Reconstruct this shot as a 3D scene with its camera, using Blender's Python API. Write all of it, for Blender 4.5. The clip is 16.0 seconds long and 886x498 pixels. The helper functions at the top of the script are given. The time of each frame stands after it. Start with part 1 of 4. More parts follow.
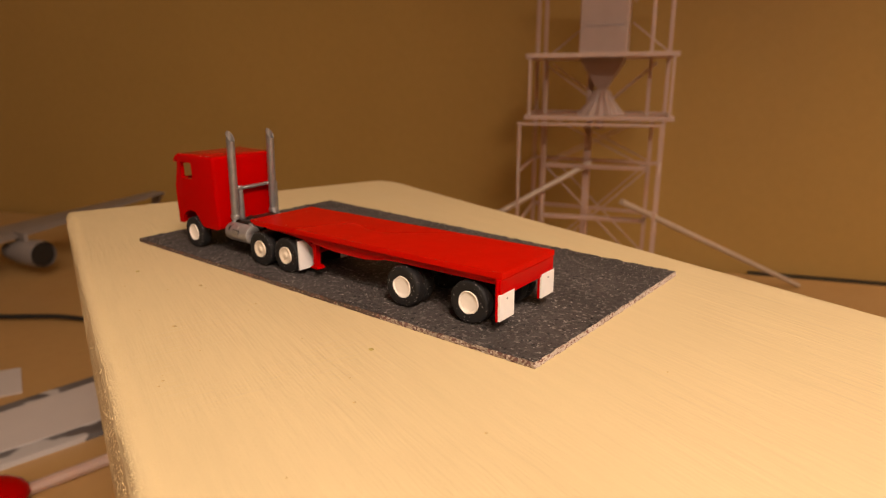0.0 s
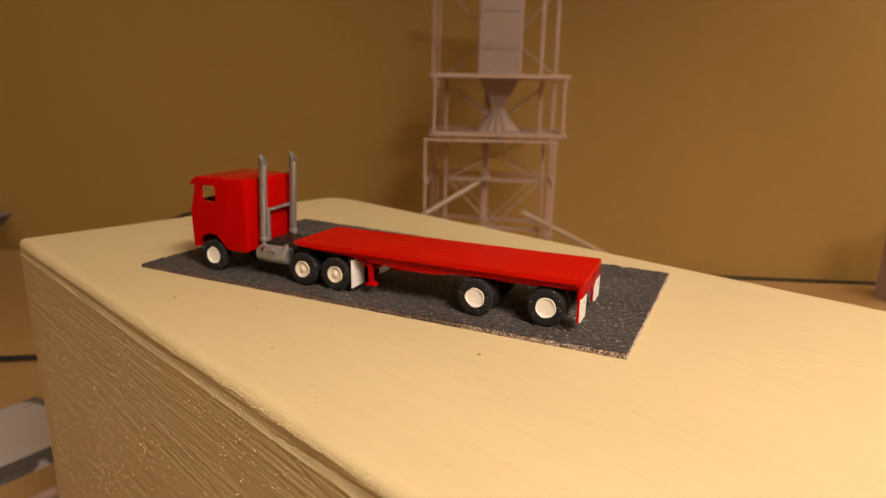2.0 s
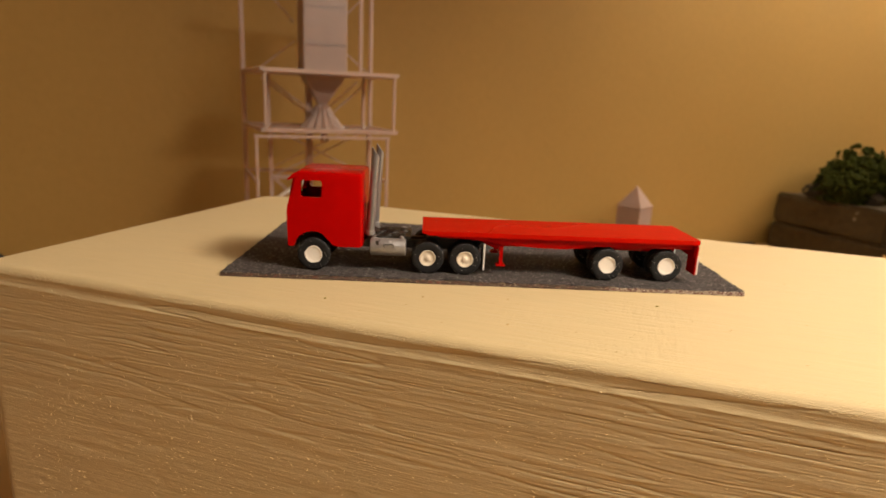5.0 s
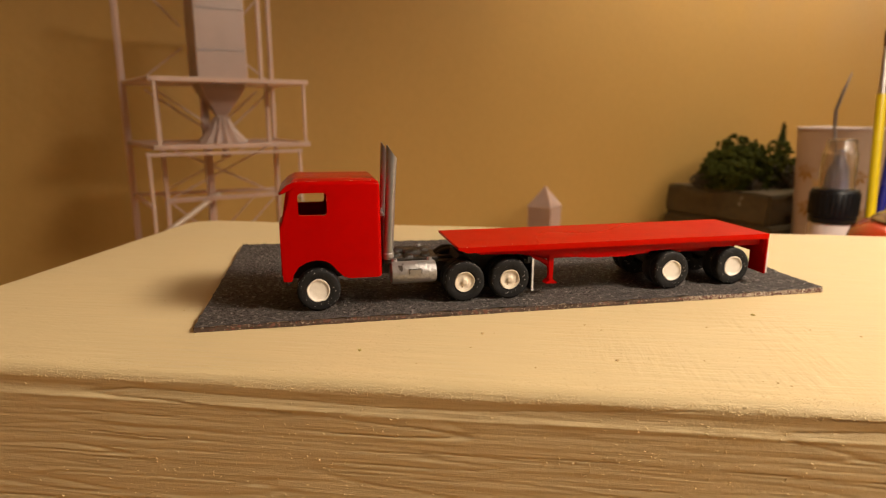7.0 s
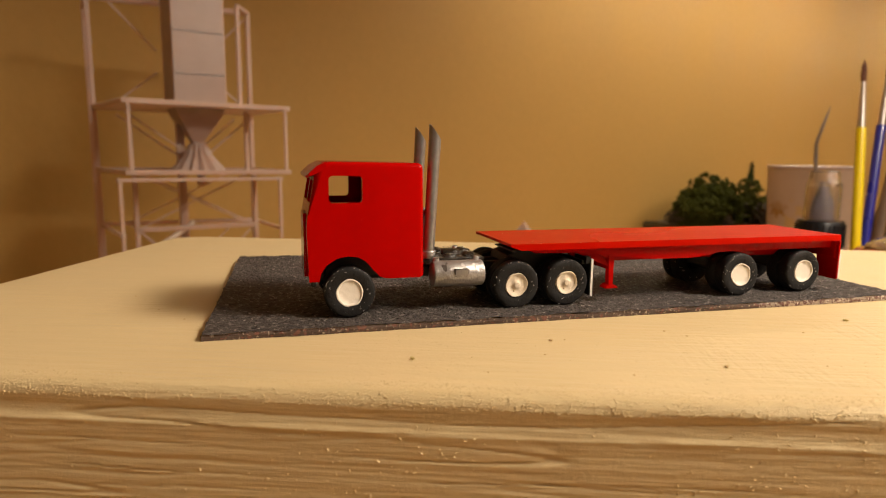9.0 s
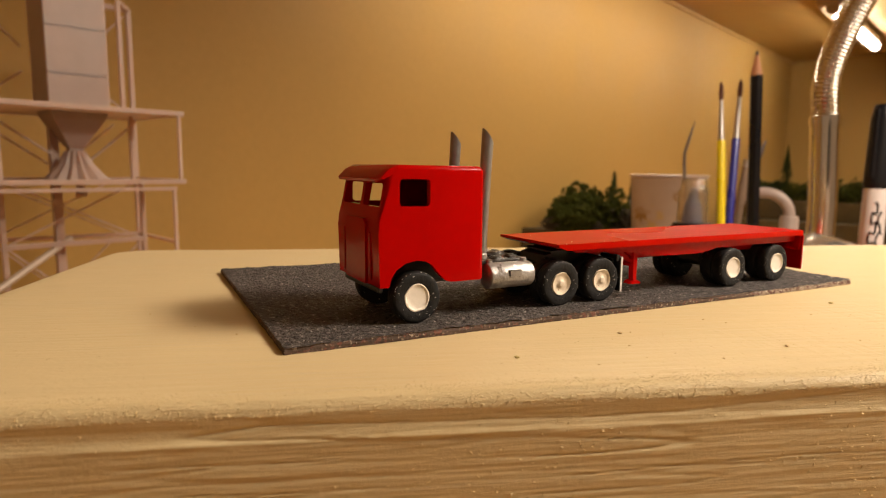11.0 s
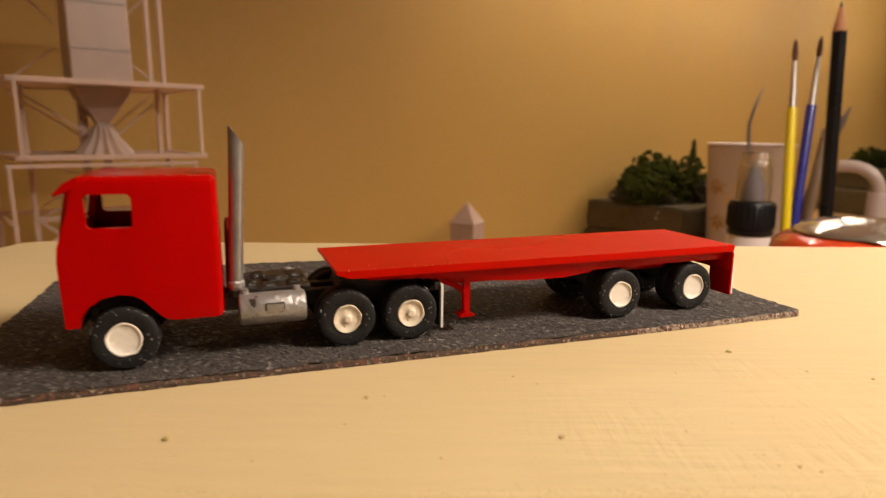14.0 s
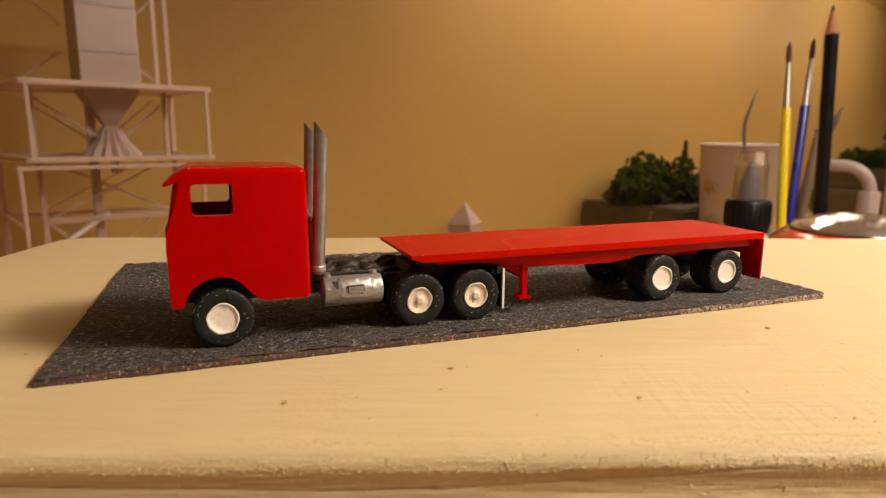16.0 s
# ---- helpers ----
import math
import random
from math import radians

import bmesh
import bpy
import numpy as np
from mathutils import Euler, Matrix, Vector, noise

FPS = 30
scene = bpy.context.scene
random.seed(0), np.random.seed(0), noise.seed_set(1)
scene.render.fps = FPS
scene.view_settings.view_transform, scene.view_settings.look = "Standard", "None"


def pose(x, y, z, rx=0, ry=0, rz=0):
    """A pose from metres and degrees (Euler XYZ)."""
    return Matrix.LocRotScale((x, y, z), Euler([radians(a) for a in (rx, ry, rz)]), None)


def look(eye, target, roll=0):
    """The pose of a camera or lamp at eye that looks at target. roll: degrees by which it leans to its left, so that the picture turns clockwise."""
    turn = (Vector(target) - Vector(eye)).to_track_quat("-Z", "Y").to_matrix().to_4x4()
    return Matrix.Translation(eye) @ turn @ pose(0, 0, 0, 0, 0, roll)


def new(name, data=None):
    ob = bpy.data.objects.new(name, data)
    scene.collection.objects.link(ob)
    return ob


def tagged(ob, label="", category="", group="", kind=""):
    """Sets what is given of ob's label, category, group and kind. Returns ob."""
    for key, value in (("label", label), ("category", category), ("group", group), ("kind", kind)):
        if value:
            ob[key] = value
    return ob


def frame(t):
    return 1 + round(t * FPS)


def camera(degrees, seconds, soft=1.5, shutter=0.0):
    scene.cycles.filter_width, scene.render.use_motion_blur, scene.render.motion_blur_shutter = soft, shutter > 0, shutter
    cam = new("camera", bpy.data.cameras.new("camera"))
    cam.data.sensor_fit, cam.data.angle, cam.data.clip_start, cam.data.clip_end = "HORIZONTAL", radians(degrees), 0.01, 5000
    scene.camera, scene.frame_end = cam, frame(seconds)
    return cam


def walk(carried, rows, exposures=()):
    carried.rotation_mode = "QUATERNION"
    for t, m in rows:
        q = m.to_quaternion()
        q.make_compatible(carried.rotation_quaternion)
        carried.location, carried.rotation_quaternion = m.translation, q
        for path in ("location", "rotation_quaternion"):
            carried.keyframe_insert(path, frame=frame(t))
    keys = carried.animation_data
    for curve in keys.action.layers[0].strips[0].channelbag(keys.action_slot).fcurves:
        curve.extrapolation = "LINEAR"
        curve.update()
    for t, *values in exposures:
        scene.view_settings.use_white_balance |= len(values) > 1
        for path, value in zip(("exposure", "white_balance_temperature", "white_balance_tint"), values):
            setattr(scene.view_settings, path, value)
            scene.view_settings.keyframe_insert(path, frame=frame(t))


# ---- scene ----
U = 0.008  # metres in a model unit
cam = camera(72.0, 16.0, soft=1.1, shutter=0.5)
cam.data.dof.use_dof, cam.data.dof.focus_distance, cam.data.dof.aperture_fstop = True, 0.068, 52
PATH = [
    (0, (12.504, -7.074, 3.698), (11.325, -5.55, 3.16), -0.4),
    (0.5, (11.955, -7.573, 3.748), (10.86, -5.985, 3.219), -0.5),
    (1, (11.558, -8.028, 3.907), (10.524, -6.398, 3.384), 0.2),
    (1.5, (10.813, -8.872, 4.049), (9.862, -7.188, 3.542), 0.5),
    (2, (9.921, -9.798, 4.021), (9.132, -8.03, 3.521), 1.0),
    (2.5, (8.549, -10.807, 4.324), (7.953, -8.955, 3.859), 1.0),
    (3, (7.177, -11.788, 4.169), (6.714, -9.901, 3.695), 1.2),
    (3.5, (6.023, -12.395, 3.954), (5.751, -10.469, 3.487), 1.4),
    (4, (4.708, -12.777, 3.991), (4.61, -10.839, 3.504), 3.4),
    (6.3, (0.181, -10.727, 3.245), (0.463, -8.804, 2.772), 0.4),
    (6.5, (0.031, -10.295, 3.233), (0.377, -8.384, 2.757), 1.1),
    (7, (-0.099, -9.493, 3.189), (0.325, -7.588, 2.753), 0.1),
    (7.5, (-0.837, -9.51, 2.83), (-0.311, -7.627, 2.41), 1.7),
    (8, (-0.955, -8.985, 2.615), (-0.458, -7.078, 2.276), 0.5),
    (8.5, (-0.733, -8.349, 2.266), (-0.25, -6.432, 1.962), 0.6),
    (10.8, (-3.273, -7.286, 2.234), (-2.353, -5.533, 1.954), 0.8),
    (11, (-3.403, -7.103, 2.13), (-2.473, -5.352, 1.867), 0.7),
    (11.5, (-3.244, -6.857, 2.01), (-2.281, -5.118, 1.79), 1.4),
    (12, (-2.608, -6.311, 2.119), (-1.62, -4.589, 1.878), 1.7),
    (12.5, (-1.815, -5.702, 2.22), (-0.9, -3.946, 1.941), 1.6),
    (12.7, (-1.485, -5.660, 2.232), (-0.581, -3.902, 1.932), 2.0),
    (13, (-0.914, -5.811, 1.9), (-0.05, -4.035, 1.582), 2.0),
    (13.3, (-0.002, -5.925, 2.220), (0.795, -4.127, 1.859), 1.7),
    (13.5, (0.686, -6.195, 2.19), (1.435, -4.379, 1.813), 1.8),
    (13.8, (1.286, -6.625, 2.552), (1.987, -4.790, 2.175), 0.7),
    (14, (1.097, -6.96, 2.634), (1.759, -5.111, 2.258), 0.5),
    (14.2, (1.143, -7.081, 2.952), (1.744, -5.213, 2.567), 0.1),
    (14.5, (1.15, -7.245, 2.958), (1.734, -5.369, 2.583), -0.3),
    (15, (0.821, -7.133, 2.783), (1.445, -5.27, 2.407), 0.1),
    (15.5, (0.375, -7.208, 2.65), (1.045, -5.361, 2.276), 0.2),
    (16, (-0.027, -7.225, 2.536), (0.668, -5.386, 2.168), 0.3),
]
walk(cam, [(t, look(Vector(eye) * U, Vector(target) * U, roll)) for t, eye, target, roll in PATH],
     exposures=((0, -0.40, 6800, 20), (1.5, -0.36, 6500, 13), (3.5, -0.2, 6300, 9), (7, -0.04, 6450, 9), (11, 0.07, 6500, 9.5), (14.5, -0.1, 6300, 10), (16, -0.05, 6350, 10)))

import itertools


# ---- light ----
def V(x, y, z):
    return Vector((x, y, z)) * U


def area_lamp(name, eye, target, sx, sy, watts, colour, spread=180):
    data = bpy.data.lights.new(name, "AREA")
    data.spread = radians(spread)
    data.shape, data.size, data.size_y, data.energy, data.color = "RECTANGLE", sx * U, sy * U, watts, colour
    ob = new(name, data)
    ob.matrix_world = look(V(*eye), V(*target))
    return ob


WARM = (1.0, 0.85, 0.68)
# Unseen room lamp, added to wash the wall from the right.
area_lamp("room_fill_light", (160, -90, 165), (0, 20, 0), 130, 130, 28.0, WARM)
# Key light, its place assumed; credited to the gooseneck's unseen head.
area_lamp("gooseneck_key_light", (28.3, -16.5, 26.4), (27.5, -16, -14), 11, 11, 2.2, (1.0, 0.84, 0.665))
# Unseen strip added under the shelf for the glow on the wall.
area_lamp("wall_glow_light", (70, 57.9, 36.2), (66, 69.9, 0), 84, 3, 1.65, (1.0, 0.86, 0.68))
world = bpy.data.worlds.new("room_air")
world.use_nodes = True
world.node_tree.nodes["Background"].inputs[0].default_value = (1.0, 0.8, 0.6, 1)
world.node_tree.nodes["Background"].inputs[1].default_value = 0.02
scene.world = world


# ---- materials ----
def mat(name, base, rough=0.5, metal=0.0, vary=0.12, scale=40.0, bump=0.0, bscale=None, stretch=(1, 1, 1), coat=0.0, spots=None, trans=0.0, emit=None, spec=0.5, layers=(), soft=0.0):
    """Base colour with two scales of variation and fine relief. scale: cells a unit; spots: (colour, cells a unit, share)."""
    m = bpy.data.materials.new(name)
    m.use_nodes = True
    nt = m.node_tree
    n, l = nt.nodes, nt.links
    b = n["Principled BSDF"]
    b.inputs["Roughness"].default_value = rough
    b.inputs["Metallic"].default_value = metal
    b.inputs["Coat Weight"].default_value = coat
    b.inputs["Coat Roughness"].default_value = 0.12
    b.inputs["Transmission Weight"].default_value = trans
    b.inputs["Specular IOR Level"].default_value = spec
    if soft:
        b.inputs["Subsurface Weight"].default_value = soft
        b.inputs["Subsurface Radius"].default_value = (1.0, 0.8, 0.6)
        b.inputs["Subsurface Scale"].default_value = 0.8 * U
    co = n.new("ShaderNodeTexCoord")
    mp = n.new("ShaderNodeMapping")
    mp.inputs["Scale"].default_value = tuple(s / U for s in stretch)
    l.new(co.outputs["Object"], mp.inputs["Vector"])

    def noise_at(sc, detail=4.0, rough_=0.55):
        t = n.new("ShaderNodeTexNoise")
        t.inputs["Scale"].default_value = sc
        t.inputs["Detail"].default_value = detail
        t.inputs["Roughness"].default_value = rough_
        l.new(mp.outputs[0], t.inputs["Vector"])
        return t

    fine, broad = noise_at(scale), noise_at(scale * 0.07, 2.0)
    mix = n.new("ShaderNodeMath")
    mix.operation = "ADD"
    l.new(fine.outputs["Fac"], mix.inputs[0])
    l.new(broad.outputs["Fac"], mix.inputs[1])
    ramp = n.new("ShaderNodeMapRange")
    ramp.inputs["From Min"].default_value, ramp.inputs["From Max"].default_value = 0.6, 1.4
    ramp.inputs["To Min"].default_value, ramp.inputs["To Max"].default_value = 1 - vary, 1 + vary
    l.new(mix.outputs[0], ramp.inputs["Value"])
    col = n.new("ShaderNodeMix")
    col.data_type, col.blend_type = "RGBA", "MULTIPLY"
    col.inputs["Factor"].default_value = 1.0
    col.inputs["A"].default_value = (*base, 1)
    l.new(ramp.outputs[0], col.inputs["B"])
    out = col.outputs["Result"]
    for colour, sc, share in spots or ():
        t = noise_at(sc, 2.0, 0.5)
        r = n.new("ShaderNodeMapRange")
        r.inputs["From Min"].default_value, r.inputs["From Max"].default_value = share, share + 0.035
        l.new(t.outputs["Fac"], r.inputs["Value"])
        k = n.new("ShaderNodeMix")
        k.data_type = "RGBA"
        l.new(r.outputs[0], k.inputs["Factor"])
        l.new(out, k.inputs["A"])
        k.inputs["B"].default_value = (*colour, 1)
        out = k.outputs["Result"]
    l.new(out, b.inputs["Base Color"])
    rr = n.new("ShaderNodeMapRange")
    rr.inputs["From Min"].default_value, rr.inputs["From Max"].default_value = 0.3, 0.7
    rr.inputs["To Min"].default_value, rr.inputs["To Max"].default_value = max(rough - 0.07, 0.02), min(rough + 0.07, 1)
    l.new(broad.outputs["Fac"], rr.inputs["Value"])
    l.new(rr.outputs[0], b.inputs["Roughness"])
    last = None
    for depth, sc, stretch_, detail, *patch in ([(bump, bscale or scale, stretch, 5.0)] if bump else []) + list(layers):
        t = noise_at(sc, detail, 0.6)
        own = n.new("ShaderNodeMapping")
        own.inputs["Scale"].default_value = tuple(k / U for k in stretch_)
        l.new(co.outputs["Object"], own.inputs["Vector"])
        l.new(own.outputs[0], t.inputs["Vector"])
        bp = n.new("ShaderNodeBump")
        bp.inputs["Strength"].default_value = 1.0
        bp.inputs["Distance"].default_value = depth * U
        if patch:
            area, lo, hi, *spot = patch
            pt = n.new("ShaderNodeTexNoise")
            pt.inputs["Scale"].default_value = area / U
            pt.inputs["Detail"].default_value = 2.0
            l.new(co.outputs["Object"], pt.inputs["Vector"])
            pr = n.new("ShaderNodeMapRange")
            pr.inputs["From Min"].default_value, pr.inputs["From Max"].default_value = lo, hi
            l.new(pt.outputs["Fac"], pr.inputs["Value"])
            if spot:
                far = n.new("ShaderNodeVectorMath")
                far.operation = "DISTANCE"
                far.inputs[1].default_value = V(*spot[0])
                l.new(co.outputs["Object"], far.inputs[0])
                near = n.new("ShaderNodeMapRange")
                near.inputs["From Min"].default_value, near.inputs["From Max"].default_value = spot[1] * 1.15 * U, spot[1] * 0.7 * U
                l.new(far.outputs["Value"], near.inputs["Value"])
                l.new(near.outputs[0], pr.inputs["To Max"])
            l.new(pr.outputs[0], bp.inputs["Strength"])
        l.new(t.outputs["Fac"], bp.inputs["Height"])
        if last:
            l.new(last.outputs[0], bp.inputs["Normal"])
        last = bp
    if last:
        l.new(last.outputs[0], b.inputs["Normal"])
    if emit:
        b.inputs["Emission Color"].default_value = (*emit[0], 1)
        b.inputs["Emission Strength"].default_value = emit[1]
    return m


RED = mat("red_gloss_paint", (0.40, 0.0010, 0.0005), 0.17, vary=0.08, scale=5, bump=0.008, bscale=2.5, coat=0.0, spec=0.07, spots=[((0.62, 0.14, 0.09), 9, 0.78)])
# Darker red for under parts and ribs: shade put into the colour.
RED_SHADED = mat("red_paint_shaded", (0.36, 0.0006, 0.0004), 0.16, vary=0.14, scale=6, bump=0.012, spec=0.1)
# Lighter, more orange red: the wall's reflection put into the deck colour.
RED_DECK = mat("red_deck_sheen_paint", (0.46, 0.005, 0.0008), 0.26, vary=0.1, scale=3, bump=0.006, bscale=1.6, spec=0.025, spots=[((0.70, 0.24, 0.16), 6, 0.80)])
CHIP = mat("bare_grey_chip", (0.42, 0.38, 0.34), 0.6, vary=0.2, scale=12)
DUST = mat("pale_dust", (0.62, 0.42, 0.32), 0.8, vary=0.2, scale=10)
TYRE = mat("black_tyre_paint", (0.015, 0.014, 0.014), 0.62, vary=0.3, scale=14, bump=0.02, bscale=9, spec=0.2, spots=[((0.40, 0.37, 0.33), 21, 0.70), ((0.22, 0.20, 0.18), 7, 0.735)])
RIM = mat("white_rim_paint", (0.84, 0.76, 0.66), 0.5, vary=0.06, scale=12, bump=0.004)
RIM_WORN = mat("worn_cream_rim_paint", (0.74, 0.63, 0.49), 0.5, vary=0.2, scale=10, bump=0.014, spots=[((0.30, 0.20, 0.12), 9, 0.74)])
SILVER = mat("silver_paint", (0.40, 0.38, 0.37), 0.42, 0.7, vary=0.3, scale=8, bump=0.03, bscale=6, spots=[((0.70, 0.68, 0.66), 7, 0.66), ((0.07, 0.055, 0.045), 5, 0.67)])
STEEL_DULL = mat("dull_silver_paint", (0.36, 0.35, 0.35), 0.34, 0.75, vary=0.22, scale=8, bump=0.008)
BLACK = mat("black_paint", (0.012, 0.011, 0.010), 0.5, vary=0.3, scale=10, bump=0.01)
# Grime on the deck; also colours the stand-in shadow behind the step plate.
GRIME_AND_SHADOW = mat("brown_black_grime_and_shadow", (0.016, 0.012, 0.008), 0.36, vary=0.5, scale=7, bump=0.06, bscale=6, spots=[((0.06, 0.035, 0.012), 5, 0.64)])
FLAP = mat("white_styrene_flap", (0.78, 0.74, 0.70), 0.5, vary=0.06, scale=8)
ASPHALT = mat("sanded_asphalt_sheet", (0.084, 0.069, 0.062), 0.7, vary=0.45, scale=12, bump=0.17, bscale=10, spots=[((0.21, 0.18, 0.165), 12, 0.60), ((0.44, 0.39, 0.35), 17, 0.655), ((0.018, 0.017, 0.017), 11, 0.62)], layers=[(0.05, 24, (1, 1, 1), 2.0)])
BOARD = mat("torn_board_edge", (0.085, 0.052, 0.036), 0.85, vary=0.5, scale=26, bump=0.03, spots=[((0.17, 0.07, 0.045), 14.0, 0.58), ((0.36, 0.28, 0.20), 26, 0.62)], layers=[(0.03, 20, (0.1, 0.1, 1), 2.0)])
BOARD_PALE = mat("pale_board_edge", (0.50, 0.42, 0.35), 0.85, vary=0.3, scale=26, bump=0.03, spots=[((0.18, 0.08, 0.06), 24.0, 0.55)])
BOARD_MID = mat("mid_board_edge", (0.34, 0.26, 0.19), 0.85, vary=0.35, scale=26, bump=0.03, spots=[((0.13, 0.06, 0.045), 20.0, 0.50), ((0.58, 0.50, 0.42), 28.0, 0.60)])
CREAM = mat("cream_painted_wood", (0.642, 0.499, 0.274), 0.54, vary=0.05, scale=7, stretch=(0.12, 1, 1), spec=0.28, layers=[(0.018, 22, (0.045, 0.0, 1), 5.0, 0.40, 0.85, 0.42), (0.024, 11, (0.07, 1, 0), 3.0, 0.3, 0.36, 0.60), (0.005, 16, (1, 1, 1), 3.0), (0.010, 1.6, (0.5, 1, 1), 3.0), (0.036, 6.5, (1, 0.18, 1), 3.0, 0.6, 0.38, 0.62, (12.6, 2.0, 1.0), 2.4)])
WALL = mat("ochre_wall_paint", (0.41, 0.242, 0.063), 0.6, vary=0.05, scale=1.4, bump=0.03, bscale=1.2, spec=0.3)
DESK = mat("tan_desk_laminate", (0.46, 0.27, 0.10), 0.42, vary=0.06, scale=1.2, bump=0.004)
SHELF = mat("varnished_shelf_board", (0.44, 0.255, 0.065), 0.5, vary=0.12, scale=0.8, bump=0.01, stretch=(0.15, 1, 1))
STYRENE = mat("white_styrene", (0.45, 0.31, 0.25), 0.45, vary=0.06, scale=1.5, bump=0.004, soft=0.8)
CARD_WHITE = mat("white_card", (0.40, 0.28, 0.23), 0.40, vary=0.08, scale=1.0, bump=0.01, soft=0.8)
PLASTER = mat("plain_room_paint", (0.62, 0.56, 0.48), 0.8, vary=0.05, scale=0.3)


# ---- mesh helpers ----
def shape(name, bm, material, parent=None, label="", smooth=35, bevel=0.0, seg=1):
    if bevel:
        edges = [e for e in bm.edges if len(e.link_faces) == 2 and e.calc_face_angle(0) > 0.5]
        bmesh.ops.bevel(bm, geom=edges, offset=bevel, segments=seg, affect="EDGES", profile=0.5, clamp_overlap=True)
    bmesh.ops.recalc_face_normals(bm, faces=bm.faces)
    bmesh.ops.scale(bm, vec=(U, U, U), verts=bm.verts)
    me = bpy.data.meshes.new(name)
    bm.to_mesh(me)
    bm.free()
    if smooth:
        me.polygons.foreach_set("use_smooth", [True] * len(me.polygons))
        me.set_sharp_from_angle(angle=radians(smooth))
    me.materials.append(material)
    ob = new(name, me)
    if parent:
        ob.parent = parent
    if label:
        ob["label"] = label
    return ob


part = shape


def thing(name, x, y, z, label, category, group="", turn=0.0):
    ob = new(name)
    ob.empty_display_size = 0.01
    ob.matrix_world = Matrix.Translation(V(x, y, z)) @ pose(0, 0, 0, 0, 0, turn)
    return tagged(ob, label, category, group)


def box(x0, x1, y0, y1, z0, z1, bm=None):
    bm = bm or bmesh.new()
    r = bmesh.ops.create_cube(bm, size=1.0)
    for v in r["verts"]:
        v.co = ((x0 + x1) / 2 + v.co.x * (x1 - x0), (y0 + y1) / 2 + v.co.y * (y1 - y0), (z0 + z1) / 2 + v.co.z * (z1 - z0))
    return bm


def prism(poly, a0, a1, axis="y", bm=None):
    """A closed polygon of (x, z) pairs drawn out along y from a0 to a1 (axis z: (x, y) pairs along z; axis x: (y, z) along x)."""
    bm = bm or bmesh.new()
    put = {"y": lambda p, a: (p[0], a, p[1]), "z": lambda p, a: (p[0], p[1], a), "x": lambda p, a: (a, p[0], p[1])}[axis]
    one = [bm.verts.new(put(p, a0)) for p in poly]
    two = [bm.verts.new(put(p, a1)) for p in poly]
    k = len(poly)
    for i in range(k):
        bm.faces.new((one[i], one[(i + 1) % k], two[(i + 1) % k], two[i]))
    bm.faces.new(one[::-1])
    bm.faces.new(two)
    return bm


def sweep(points, radii, seg=14, bm=None, caps=True):
    """A round rod through the points."""
    bm = bm or bmesh.new()
    pts = [Vector(p) for p in points]
    if not hasattr(radii, "__len__"):
        radii = [radii] * len(pts)
    rings, side = [], None
    for i, p in enumerate(pts):
        d = (pts[min(i + 1, len(pts) - 1)] - pts[max(i - 1, 0)]).normalized()
        if side is None:
            side = d.orthogonal().normalized()
        side = (side - d * side.dot(d)).normalized()
        up = d.cross(side)
        rings.append([bm.verts.new(p + radii[i] * (math.cos(a) * side + math.sin(a) * up)) for a in (2 * math.pi * k / seg for k in range(seg))])
    for a, b in zip(rings, rings[1:]):
        for k in range(seg):
            bm.faces.new((a[k], a[(k + 1) % seg], b[(k + 1) % seg], b[k]))
    if caps:
        bm.faces.new(rings[0][::-1])
        bm.faces.new(rings[-1])
    return bm


def lathe(profile, centre=(0, 0, 0), axis="z", seg=32, bm=None):
    """(radius, height) pairs turned round an axis through centre; a radius of 0 closes it."""
    bm = bm or bmesh.new()
    put = {"z": lambda c, s, h: (c, s, h), "y": lambda c, s, h: (c, h, s), "x": lambda c, s, h: (h, c, s)}[axis]
    c0 = Vector(centre)
    rings = []
    for r, h in profile:
        if r <= 1e-9:
            rings.append([bm.verts.new(c0 + Vector(put(0, 0, h)))])
        else:
            rings.append([bm.verts.new(c0 + Vector(put(r * math.cos(a), r * math.sin(a), h))) for a in (2 * math.pi * k / seg for k in range(seg))])
    for a, b in zip(rings, rings[1:]):
        for k in range(seg):
            j = (k + 1) % seg
            face = [a[k % len(a)], a[j % len(a)], b[j % len(b)], b[k % len(b)]]
            face = [v for i, v in enumerate(face) if v not in face[:i]]
            if len(face) > 2:
                bm.faces.new(face)
    return bm


def beam(p, q, w, h=None, bm=None):
    """A square bar from p to q."""
    bm = bm or bmesh.new()
    p, q = Vector(p), Vector(q)
    d = (q - p).normalized()
    side = d.cross(Vector((0, 0, 1)))
    side = Vector((1, 0, 0)) if side.length < 1e-4 else side.normalized()
    up = side.cross(d)
    h = h or w
    ends = [[bm.verts.new(e + side * sx * w / 2 + up * sz * h / 2) for sx, sz in ((-1, -1), (1, -1), (1, 1), (-1, 1))] for e in (p, q)]
    for k in range(4):
        bm.faces.new((ends[0][k], ends[0][(k + 1) % 4], ends[1][(k + 1) % 4], ends[1][k]))
    bm.faces.new(ends[0][::-1])
    bm.faces.new(ends[1])
    return bm


def carve(body, cutters):
    """The mesh of body with the cutters taken away."""
    for c in cutters:
        m = body.modifiers.new("cut", "BOOLEAN")
        m.operation, m.object, m.solver = "DIFFERENCE", c, "EXACT"
    dg = bpy.context.evaluated_depsgraph_get()
    me = bpy.data.meshes.new_from_object(body.evaluated_get(dg))
    body.modifiers.clear()
    body.data = me
    for c in cutters:
        bpy.data.objects.remove(c)
    return body


def structure(ob, label, category=""):
    return tagged(ob, label, category, kind="structure")


# ---- the room ----
WA = radians(19)
